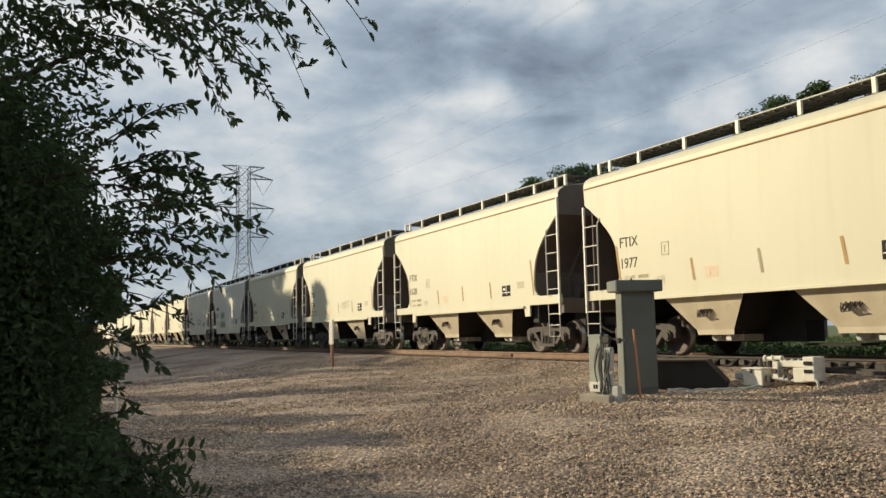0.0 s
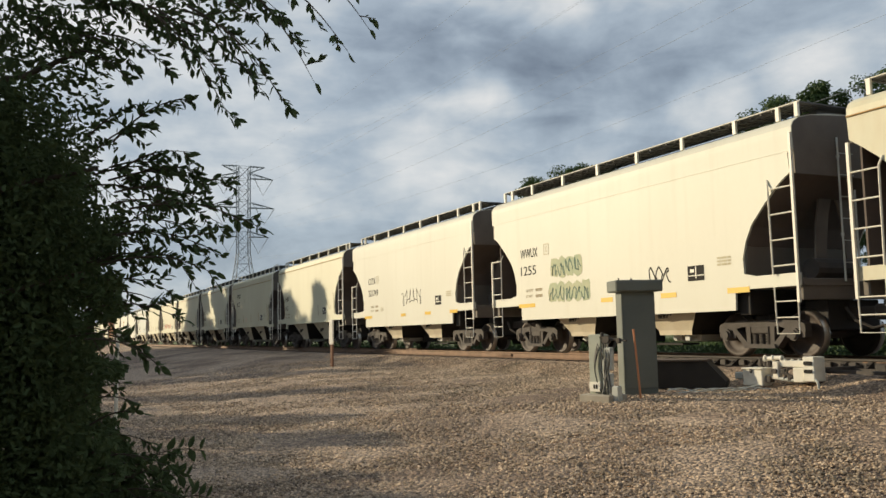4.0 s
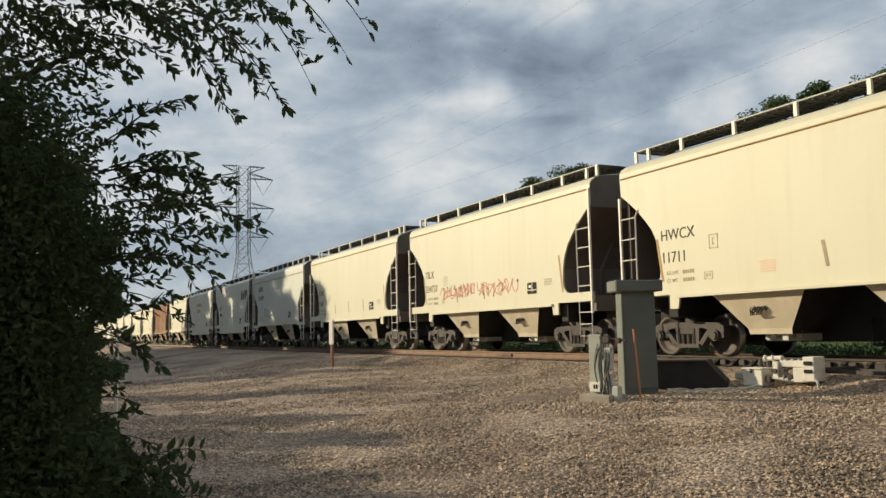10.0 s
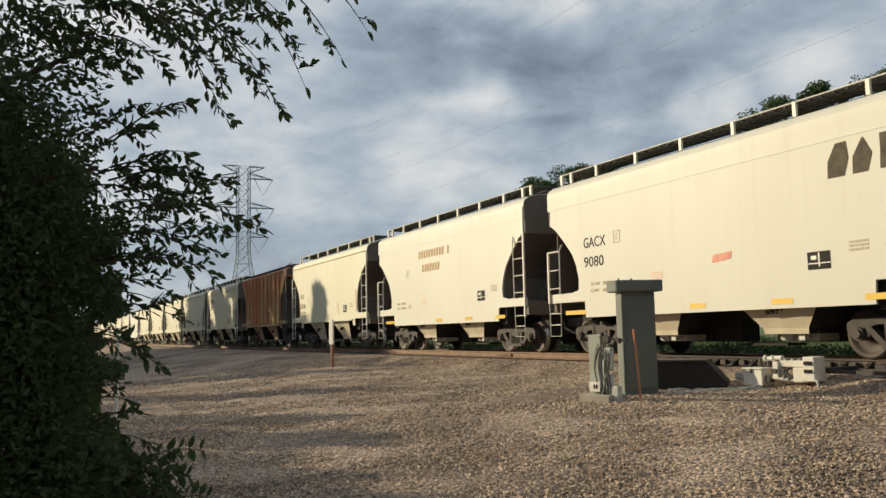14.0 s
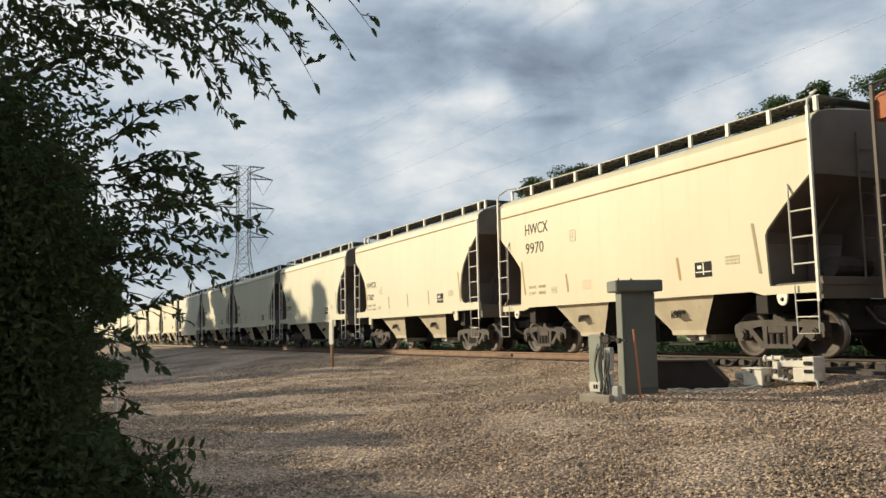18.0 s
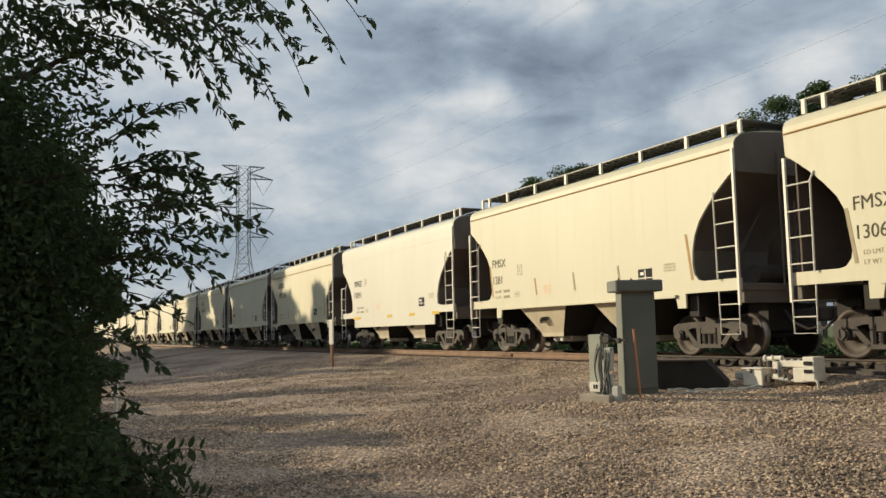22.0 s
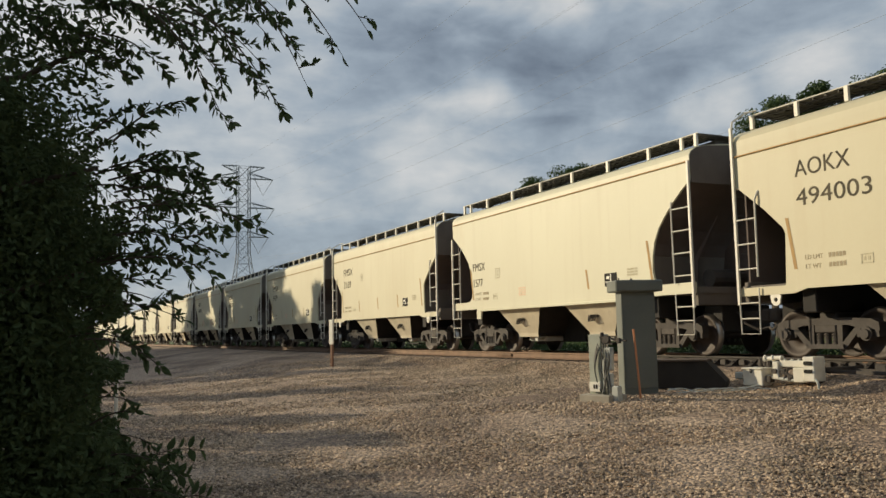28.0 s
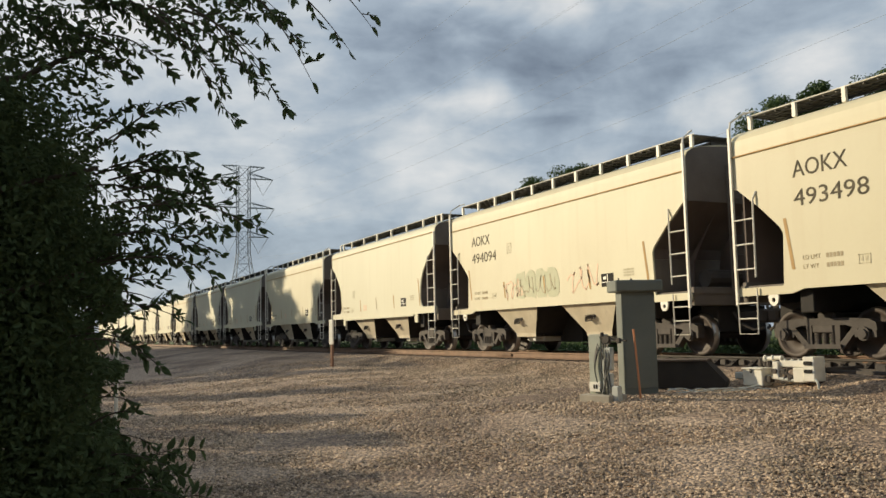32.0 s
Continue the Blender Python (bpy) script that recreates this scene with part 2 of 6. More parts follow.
def ground_material():
    """Ballast and gravel near the track, worn paths in it, and rough grass beyond."""
    m = bpy.data.materials.new("gravel_and_grass")
    m.use_nodes = True
    nt = m.node_tree
    N = nt.nodes.new
    link = nt.links.new
    bs = nt.nodes["Principled BSDF"]
    bs.inputs["Roughness"].default_value = 0.9
    co = N("ShaderNodeTexCoord")
    vor = N("ShaderNodeTexVoronoi")
    vor.inputs["Scale"].default_value = 26
    link(co.outputs["Object"], vor.inputs["Vector"])
    ramp = N("ShaderNodeValToRGB")
    cr = ramp.color_ramp
    cr.elements[0].color = (0.12, 0.09, 0.07, 1)
    cr.elements[1].color = (0.63, 0.46, 0.322, 1)
    e = cr.elements.new(0.5)
    e.color = (0.345, 0.258, 0.188, 1)
    hue = N("ShaderNodeSeparateColor")
    link(vor.outputs["Color"], hue.inputs[0])
    link(hue.outputs[0], ramp.inputs[0])
    n1 = N("ShaderNodeTexNoise")
    n1.inputs["Scale"].default_value = 0.35
    n1.inputs["Detail"].default_value = 5
    link(co.outputs["Object"], n1.inputs["Vector"])
    dust = N("ShaderNodeMixRGB")
    dust.blend_type = 'MULTIPLY'
    dust.inputs["Color2"].default_value = (0.50, 0.46, 0.45, 1)
    wear = N("ShaderNodeMapRange")
    wear.inputs["From Min"].default_value = 0.42
    wear.inputs["From Max"].default_value = 0.62
    link(n1.outputs["Fac"], wear.inputs["Value"])
    link(wear.outputs[0], dust.inputs["Fac"])
    link(ramp.outputs[0], dust.inputs["Color1"])
    sep = N("ShaderNodeSeparateXYZ")
    link(co.outputs["Object"], sep.inputs[0])
    wav = N("ShaderNodeMath")
    wav.operation = 'MULTIPLY_ADD'
    wav.inputs[1].default_value = 3.0
    link(n1.outputs["Fac"], wav.inputs[0])
    link(sep.outputs["X"], wav.inputs[2])
    far = N("ShaderNodeMapRange")
    far.inputs["From Min"].default_value = 22.0
    far.inputs["From Max"].default_value = 24.0
    link(wav.outputs[0], far.inputs["Value"])
    near = N("ShaderNodeMapRange")
    near.inputs["From Min"].default_value = -1.0
    near.inputs["From Max"].default_value = -3.0
    link(wav.outputs[0], near.inputs["Value"])
    both = N("ShaderNodeMath")
    both.operation = 'MAXIMUM'
    link(far.outputs[0], both.inputs[0])
    link(near.outputs[0], both.inputs[1])
    n2 = N("ShaderNodeTexNoise")
    n2.inputs["Scale"].default_value = 2.0
    n2.inputs["Detail"].default_value = 6
    link(co.outputs["Object"], n2.inputs["Vector"])
    grass = N("ShaderNodeMixRGB")
    grass.inputs["Color1"].default_value = (0.07, 0.11, 0.03, 1)
    grass.inputs["Color2"].default_value = (0.16, 0.18, 0.07, 1)
    link(n2.outputs["Fac"], grass.inputs["Fac"])
    fin = N("ShaderNodeMixRGB")
    link(both.outputs[0], fin.inputs["Fac"])
    link(dust.outputs[0], fin.inputs["Color1"])
    link(grass.outputs[0], fin.inputs["Color2"])
    link(fin.outputs[0], bs.inputs["Base Color"])
    bp = N("ShaderNodeBump")
    bp.inputs["Strength"].default_value = 0.9
    bp.inputs["Distance"].default_value = 0.03
    bp.invert = True
    link(vor.outputs["Distance"], bp.inputs["Height"])
    link(bp.outputs[0], bs.inputs["Normal"])
    return m


GROUND = ground_material()

# ---- small builders ----


def mesh_of(bm, name, material):
    me = bpy.data.meshes.new(name)
    bm.normal_update()
    bm.to_mesh(me)
    bm.free()
    for m in material if isinstance(material, (list, tuple)) else [material]:
        me.materials.append(m)
    return me


def part(name, bm, material, parent=None, label="", at=(0, 0, 0)):
    """Links a bmesh, or a mesh, as one object under a thing or part."""
    me = mesh_of(bm, name, material) if isinstance(bm, bmesh.types.BMesh) else bm
    ob = new(name, me)
    ob.parent = parent
    ob.location = at
    if label:
        ob["label"] = label
    return ob


def box(bm, x0, y0, z0, x1, y1, z1, bevel=0.0):
    vs = [bm.verts.new((x, y, z)) for x in (x0, x1) for y in (y0, y1) for z in (z0, z1)]
    fs = []
    for q in ((0, 1, 3, 2), (4, 6, 7, 5), (0, 4, 5, 1), (2, 3, 7, 6), (0, 2, 6, 4), (1, 5, 7, 3)):
        fs.append(bm.faces.new([vs[i] for i in q]))
    bmesh.ops.recalc_face_normals(bm, faces=fs)
    if bevel:
        es = list({e for f in fs for e in f.edges})
        bmesh.ops.bevel(bm, geom=es, offset=bevel, segments=1, affect='EDGES')
    return bm


def rod(bm, a, b, r, n=6, r2=None):
    a, b = Vector(a), Vector(b)
    d = b - a
    q = d.to_track_quat('Z', 'Y').to_matrix()
    r2 = r if r2 is None else r2
    rings = []
    for p, rr in ((a, r), (b, r2)):
        rings.append([bm.verts.new(p + q @ Vector((rr * math.cos(2 * math.pi * k / n), rr * math.sin(2 * math.pi * k / n), 0))) for k in range(n)])
    for k in range(n):
        bm.faces.new((rings[0][k], rings[0][(k + 1) % n], rings[1][(k + 1) % n], rings[1][k]))
    bm.faces.new(rings[0][::-1])
    bm.faces.new(rings[1])
    return bm


def pipe(bm, pts, r, n=6):
    """One continuous tube along the points."""
    pts = [Vector(p) for p in pts]
    rings = []
    ref = None
    for k, p in enumerate(pts):
        d = (pts[min(k + 1, len(pts) - 1)] - pts[max(k - 1, 0)]).normalized()
        if ref is None:
            ref = Vector((0, 0, 1)) if abs(d.z) < 0.9 else Vector((1, 0, 0))
        u = (ref - d * ref.dot(d)).normalized()
        ref = u
        v = d.cross(u)
        rings.append([bm.verts.new(p + r * (math.cos(2 * math.pi * q / n) * u + math.sin(2 * math.pi * q / n) * v)) for q in range(n)])
    for a, b in zip(rings, rings[1:]):
        for q in range(n):
            bm.faces.new((a[q], a[(q + 1) % n], b[(q + 1) % n], b[q]))
    bm.faces.new(rings[0][::-1])
    bm.faces.new(rings[-1])
    return bm


def plate(bm, outline, axis, c0, c1):
    """A plate with the given outline in the two other axes, from c0 to c1 along axis."""
    def at(u, v, c):
        return {'x': (c, u, v), 'y': (u, c, v), 'z': (u, v, c)}[axis]
    a = [bm.verts.new(at(u, v, c0)) for u, v in outline]
    b = [bm.verts.new(at(u, v, c1)) for u, v in outline]
    fs = [bm.faces.new(a), bm.faces.new(b[::-1])]
    n = len(a)
    for k in range(n):
        fs.append(bm.faces.new((a[k], b[k], b[(k + 1) % n], a[(k + 1) % n])))
    bmesh.ops.recalc_face_normals(bm, faces=fs)
    return bm


def lathe(bm, profile, n=24, x0=0.0):
    """Turns (x, r) points round the x axis."""
    rings = []
    for x, r in profile:
        rings.append([bm.verts.new((x0 + x, r * math.cos(2 * math.pi * k / n), r * math.sin(2 * math.pi * k / n))) for k in range(n)])
    fs = []
    for a, b in zip(rings, rings[1:]):
        for k in range(n):
            fs.append(bm.faces.new((a[k], a[(k + 1) % n], b[(k + 1) % n], b[k])))
    for ring in (rings[0], rings[-1]):
        fs.append(bm.faces.new(ring))
    bmesh.ops.recalc_face_normals(bm, faces=fs)
    return bm


def written(text, height, depth=0.004, narrow=1.0, width=None):
    """A mesh of lettering, read from the camera's side of the track, standing in the y-z plane."""
    cu = bpy.data.curves.new("lettering", 'FONT')
    cu.body = text
    cu.size = height / 0.72
    cu.resolution_u = 3
    cu.extrude = depth
    ob = bpy.data.objects.new("lettering", cu)
    me = bpy.data.meshes.new_from_object(ob)
    bpy.data.objects.remove(ob)
    bpy.data.curves.remove(cu)
    if width:
        xs = [v.co.x for v in me.vertices]
        me.transform(Matrix.Translation((-min(xs), 0, 0)))
        narrow = width / (max(xs) - min(xs))
    me.transform(Matrix.Diagonal((narrow, 1, 1, 1)))
    # text x runs towards -y, text y to z, facing -x
    me.transform(Matrix(((0, 0, -1, 0), (-1, 0, 0, 0), (0, 1, 0, 0), (0, 0, 0, 1))))
    return me

# ---- ground ----


def rise(x, y):
    """Height of the ground: a low verge by the camera, rising to the ballast of the track."""
    def ease(v, a, b):
        q = min(1.0, max(0.0, (v - a) / (b - a)))
        return q * q * (3 - 2 * q)
    z = -0.97 + 0.47 * ease(x, 2.0, 9.5) + 0.12 * ease(x, 10.9, 12.2)
    z += 0.24 * ease(y, 24.0, 40.0) * ease(x, 5.0, 10.5)
    bed = ease(x, 11.4, 12.6) * (1 - ease(x, 15.9, 17.4))
    z = z * (1 - bed) - 0.2 * bed
    z -= 0.35 * ease(x, 15.9, 18.5)
    return z


def build_ground():
    def line(parts):
        out = []
        for a, b, n in parts:
            out += [a + (b - a) * k / n for k in range(n)]
        return out + [parts[-1][1]]
    xs = line([(-2600, -300, 6), (-300, -40, 8), (-40, -4, 12), (-4, 20, 96), (20, 60, 12), (60, 300, 8), (300, 2600, 6)])
    ys = line([(-2600, -500, 5), (-500, -40, 12), (-40, 2, 14), (2, 40, 150), (40, 120, 40), (120, 500, 14), (500, 4000, 8)])
    verts = []
    for y in ys:
        for x in xs:
            near = -4 < x < 20 and 2 < y < 60
            z = rise(x, y)
            if near and not 12.6 < x < 15.9:
                z += 0.035 * noise.noise((x * 0.7, y * 0.7, 0)) + 0.02 * noise.noise((x * 2.3, y * 2.3, 4))
            verts.append((x, y, z))
    nx = len(xs)
    faces = [(j * nx + i, j * nx + i + 1, (j + 1) * nx + i + 1, (j + 1) * nx + i) for j in range(len(ys) - 1) for i in range(nx - 1)]
    me = bpy.data.meshes.new("ground")
    me.from_pydata(verts, [], faces)
    me.polygons.foreach_set("use_smooth", [True] * len(me.polygons))
    me.materials.append(GROUND)
    tagged(new("ground", me), "brown gravel verge and ballast with rough grass beyond", "ground", kind="structure")


def stones(name, label, count, region, sizes, seed):
    """Loose angular stones lying on the ground, one mesh of many."""
    rnd = np.random.default_rng(seed)
    base = np.array([(1, 0, 0), (-0.9, 0.2, 0), (0.1, 0.9, 0.1), (0, -1, -0.1), (0.15, 0, 0.8), (-0.2, -0.1, -0.8)], float)
    tri = np.array([(0, 2, 4), (2, 1, 4), (1, 3, 4), (3, 0, 4), (2, 0, 5), (1, 2, 5), (3, 1, 5), (0, 3, 5)])
    V, F = [], []
    n = 0
    while n < count:
        x, y = region(rnd)
        s = sizes[0] + (sizes[1] - sizes[0]) * rnd.random() ** 2
        a, b = rnd.random(2) * 6.283
        ca, sa, cb, sb = math.cos(a), math.sin(a), math.cos(b), math.sin(b)
        rot = np.array([(ca, -sa, 0), (sa, ca, 0), (0, 0, 1)]) @ np.array([(1, 0, 0), (0, cb, -sb), (0, sb, cb)])
        v = (base * (1 + 0.35 * (rnd.random((6, 3)) - 0.5))) @ rot.T * s * (1, 1, 0.75)
        V.append(v + (x, y, rise(x, y) + s * 0.25))
        F.append(tri + 6 * n)
        n += 1
    me = bpy.data.meshes.new(name)
    me.from_pydata(np.concatenate(V).tolist(), [], np.concatenate(F).tolist())
    me.materials.append(STONE)
    tagged(new(name, me), label, "gravel", kind="stuff")


build_ground()


def near_ground(rnd):
    d = 6.5 + 22 * rnd.random() ** 1.7
    a = radians(25.2 - 29 + 60 * rnd.random())
    x, y = d * math.sin(a), d * math.cos(a)
    while x > 12.2:
        x -= 3 * rnd.random()
    return x, y


def middle_ground(rnd):
    d = 11 + 24 * rnd.random()
    a = radians(25.2 - 24 + 52 * rnd.random())
    x, y = d * math.sin(a), d * math.cos(a)
    while x > 12.4:
        x -= 4 * rnd.random()
    return x, y


stones("coarse_gravel", "coarse brown ballast stones lying about", 40000, middle_ground, (0.016, 0.040), 8)
stones("loose_gravel", "loose brown and grey ballast stones", 120000, near_ground, (0.009, 0.030), 3)

# ---- track ----


def build_track():
    track = tagged(new("railway_track"), "rusty steel rails on dark timber ties in ballast", "railway track")
    track.location = (TRACK, 0, 0)
    prof = [(-0.075, -0.18), (0.075, -0.18), (0.075, -0.168), (0.012, -0.145), (0.01, -0.05), (0.036, -0.038), (0.036, -0.006), (0.03, 0), (-0.03, 0), (-0.036, -0.006), (-0.036, -0.038), (-0.01, -0.05), (-0.012, -0.145), (-0.075, -0.168)]
    for sx in (-0.755, 0.755):
        bm = bmesh.new()
        plate(bm, [(sx + u, v) for u, v in prof], 'y', 16.6 if sx < 0 else -420, 640)
        part("rail", bm, RAILM, track)
        if sx < 0:
            bm = bmesh.new()
            plate(bm, [(sx + u, v) for u, v in prof], 'y', -420, 16.6)
            part("rail", bm, DARK, track, "dark greasy rail")
    bm = bmesh.new()
    box(bm, -1.3, -0.115, -0.34, 1.3, 0.115, -0.182, 0.012)
    tie = mesh_of(bm, "tie", TIE)
    for k in range(-2, 80):
        o = part("tie", tie, TIE, track, at=(random.uniform(-0.03, 0.03), 2 + 0.54 * k, 0))
        o.rotation_euler.z = random.uniform(-0.01, 0.01)
    bm = bmesh.new()
    for k in range(80, 420):
        box(bm, -1.3, 2 + 0.54 * k - 0.115, -0.34, 1.3, 2 + 0.54 * k + 0.115, -0.182)
    far = part("far_ties", bm, TIE, track)
    tagged(far, kind="stuff")
    bm = bmesh.new()
    box(bm, -0.115, 7.0, -0.165, -0.08, 16.6, -0.07, 0.006)
    for k in range(17):
        box(bm, -0.2, 7.1 + 0.54 * k, -0.178, -0.116, 7.26 + 0.54 * k, -0.06, 0.01)
    part("greasy_switch_rail", bm, DARK, track, "dark greasy steel switch rail", at=(-0.755, 0, 0))
    # slide plates and rail braces of the switch, under the near rail
    bm = bmesh.new()
    box(bm, -0.34, -0.09, -0.180, 0.30, 0.09, -0.162, 0.004)
    slide = mesh_of(bm, "slide_plate", DARK)
    bm = bmesh.new()
    plate(bm, [(-0.30, -0.16), (-0.08, -0.16), (-0.05, -0.05), (-0.12, -0.05)], 'y', -0.05, 0.05)
    rod(bm, (-0.22, 0, -0.16), (-0.22, 0, -0.09), 0.022, 8)
    brace = mesh_of(bm, "rail_brace", DARK)
    for k in range(12, 30):
        p = part("slide_plate", slide, DARK, track, at=(-0.755, 2 + 0.54 * k, 0))
        part("rail_brace", brace, DARK, p)
    # joint bars and rail anchors on the near rail
    for y in (24.0, 10.4, 36.0):
        bm = bmesh.new()
        box(bm, -0.06, -0.45, -0.15, -0.02, 0.45, -0.05, 0.008)
        for k in range(6):
            rod(bm, (-0.085, -0.38 + 0.15 * k, -0.10), (-0.05, -0.38 + 0.15 * k, -0.10), 0.018)
        part("joint_bar", bm, RAILM, track, at=(-0.755, y, 0))


build_track()

# ---- the train ----
SIDE = 1.6
HALF = 5.845
AXLE_R = 0.457


def side_outline(cut, low, tab, eave):
    """Half of a car side's outline, from the middle of the roof line to the middle of the sill: (along, height)."""
    return [(0, eave), (HALF, eave)] + cut + ([(4.69, 1.38), (HALF, 1.38), (HALF, 1.22), (4.5, 1.22)] if cut[-1][1] < 1.5 else [(4.78, 1.60), (HALF, 1.60), (HALF, 1.36), (4.22, 1.36)]) + ([(4.22, 1.05), (3.96, 1.05), (3.9, low)] if tab else [(4.2, low)]) + [(0, low)]


CUTS = {
    "round": ([(HALF - 0.02, 3.80), (5.56, 3.62), (5.26, 3.39), (4.98, 3.13), (4.74, 2.87), (4.58, 2.58), (4.50, 2.27), (4.48, 1.96), (4.52, 1.76), (4.64, 1.63)], 1.30, True),
    "angular": ([(HALF - 0.03, 3.42), (5.56, 3.22), (5.10, 2.86), (4.68, 2.47), (4.62, 2.35), (4.64, 2.0), (4.67, 1.42)], 1.30, False),
    "deep": ([(5.72, 3.85), (5.75, 3.48), (5.46, 3.30), (5.10, 2.98), (4.74, 2.62), (4.56, 2.3), (4.46, 1.95), (4.48, 1.66)], 0.95, False),
}


# the sheets that close the hopper's ends behind those cutouts, from the end sheet down to the floor
SLOPES = {
    "round": [(5.79, 3.78), (5.55, 3.59), (5.25, 3.36), (4.97, 3.10), (4.73, 2.84), (4.57, 2.54), (4.50, 2.26), (4.49, 1.40)],
    "angular": [(5.79, 3.40), (5.55, 3.19), (5.09, 2.83), (4.67, 2.43), (4.63, 2.20), (4.66, 1.38)],
    "rusty": [(5.62, 4.14), (5.05, 3.48), (4.47, 2.80), (4.43, 2.30), (4.41, 1.40)],
    "deep": [(5.70, 3.48), (5.44, 3.27), (5.08, 2.95), (4.72, 2.58), (4.55, 2.2), (4.46, 1.42)],
}


def mirrored(half):
    return half + [(-a, z) for a, z in reversed(half) if abs(a) > 1e-6]


def make_wheelset():
    bm = bmesh.new()
    for s in (-1, 1):
        prof = [(0.0, 0.09), (0.0, 0.12), (0.028, 0.14), (0.05, 0.2), (0.05, 0.36), (0.0, 0.385), (0.0, 0.452), (0.09, AXLE_R), (0.105, 0.475), (0.135, 0.478), (0.14, 0.46), (0.14, 0.385), (0.095, 0.36), (0.085, 0.2), (0.11, 0.13), (0.11, 0.09)]
        lathe(bm, [(s * x, r) for x, r in prof], 28, s * -0.83 if s > 0 else 0.83)
    rod(bm, (-1.06, 0, 0), (1.06, 0, 0), 0.085, 12)
    for f in bm.faces:
        r = [math.hypot(v.co.y, v.co.z) for v in f.verts]
        f.material_index = 1 if min(r) > 0.44 else 0
        f.smooth = len(f.verts) == 4
    return mesh_of(bm, "wheelset", [WHEEL, TREAD])


def make_side_frame():
    """A cast side frame with its two triangular windows, spring nest and journal boxes."""
    bm = bmesh.new()
    x0, x1 = -0.09, 0.09
    # top chord
    plate(bm, [(-1.14, 0.52), (-1.12, 0.66), (-0.98, 0.72), (-0.5, 0.75), (0.5, 0.75), (0.98, 0.72), (1.12, 0.66), (1.14, 0.52), (0.72, 0.56), (0.5, 0.62), (-0.5, 0.62), (-0.72, 0.56)], 'x', x0, x1)
    for s in (-1, 1):
        # sloping tension arm, column and pedestal jaw
        plate(bm, [(s * 0.80, 0.60), (s * 0.68, 0.60), (s * 0.36, 0.20), (s * 0.36, 0.31), (s * 0.52, 0.42)], 'x', x0 * 0.9, x1 * 0.9)
        plate(bm, [(s * 0.80, 0.60), (s * 0.42, 0.19), (s * 0.36, 0.19), (s * 0.36, 0.30), (s * 0.68, 0.62)], 'x', x0, x1)
        plate(bm, [(s * 0.38, 0.64), (s * 0.26, 0.64), (s * 0.26, 0.24), (s * 0.36, 0.24)], 'x', x0, x1)
        plate(bm, [(s * 1.12, 0.60), (s * 1.04, 0.60), (s * 1.04, 0.40), (s * 1.12, 0.40)], 'x', x0, x1)
        plate(bm, [(s * 0.74, 0.60), (s * 0.66, 0.60), (s * 0.68, 0.40), (s * 0.74, 0.40)], 'x', x0, x1)
        rod(bm, (x0 - 0.05, s * 0.889, 0.457), (x1, s * 0.889, 0.457), 0.125, 14)
        rod(bm, (x0 - 0.085, s * 0.889, 0.457), (x0 - 0.04, s * 0.889, 0.457), 0.085, 10)
    plate(bm, [(-0.42, 0.19), (0.42, 0.19), (0.40, 0.27), (-0.40, 0.27)], 'x', x0 - 0.05, x1)
    return mesh_of(bm, "side_frame", TRUCK)


def make_springs():
    bm = bmesh.new()
    for y in (-0.17, 0, 0.17):
        for k in range(4):
            rod(bm, (-0.02, y, 0.27 + 0.055 * k), (-0.02, y, 0.30 + 0.055 * k), 0.072, 10)
        rod(bm, (-0.02, y, 0.27), (-0.02, y, 0.5), 0.05, 8)
    box(bm, -0.1, -0.24, 0.48, 0.1, 0.24, 0.63, 0.02)
    return mesh_of(bm, "spring_nest", TRUCK)


WHEELSET = make_wheelset()
SIDE_FRAME = make_side_frame()
SPRINGS = make_springs()


def make_ladder(lower, upper, inner_top, inner_at, foot, outer_top=None):
    """A side ladder of two stiles and rungs; with a stirrup below. Along is measured from the outer stile inwards."""
    bm = bmesh.new()
    r = 0.02
    box(bm, -0.03, -0.035, lower, 0.02, 0.02, outer_top or upper)
    pipe(bm, [(0.03, inner_at + 0.07, inner_top + 0.16), (-0.02, inner_at + 0.02, inner_top), (-0.02, inner_at, 1.58)], r)
    z = 1.75
    while z < inner_top:
        rod(bm, (-0.015, 0, z), (-0.015, inner_at, z), 0.015, 5)
        z += 0.49
    if foot:
        pipe(bm, [(-0.01, 0.0, 1.36), (-0.01, 0.02, 0.48), (-0.01, inner_at - 0.02, 0.48), (-0.01, inner_at, 1.36)], 0.016)
        for z in (0.78, 1.08):
            rod(bm, (-0.01, 0.01, z), (-0.01, inner_at - 0.01, z), 0.013, 5)
    return bm


def hopper_mesh(low):
    """One discharge hopper under the floor: slopes to a narrow outlet."""
    bm = bmesh.new()
    rings = []
    for z, hx, hy in ((1.42, 1.5, 1.24), (low, 1.48, 1.20), (0.58, 1.16, 0.56), (0.47, 1.14, 0.54)):
        rings.append([bm.verts.new((sx * hx, sy * hy, z)) for sx, sy in ((-1, -1), (1, -1), (1, 1), (-1, 1))])
    fs = []
    for a, b in zip(rings, rings[1:]):
        for k in range(4):
            fs.append(bm.faces.new((a[k], b[k], b[(k + 1) % 4], a[(k + 1) % 4])))
    fs.append(bm.faces.new(rings[-1]))
    bmesh.ops.recalc_face_normals(bm, faces=fs)
    box(bm, -0.9, -0.56, 0.5, 0.9, 0.56, 0.53)
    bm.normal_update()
    # End slopes get the near-black steel: their shade is put into the colour.
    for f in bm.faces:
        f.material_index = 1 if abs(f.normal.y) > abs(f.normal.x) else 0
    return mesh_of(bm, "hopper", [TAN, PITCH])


HOPPER = hopper_mesh(1.3)


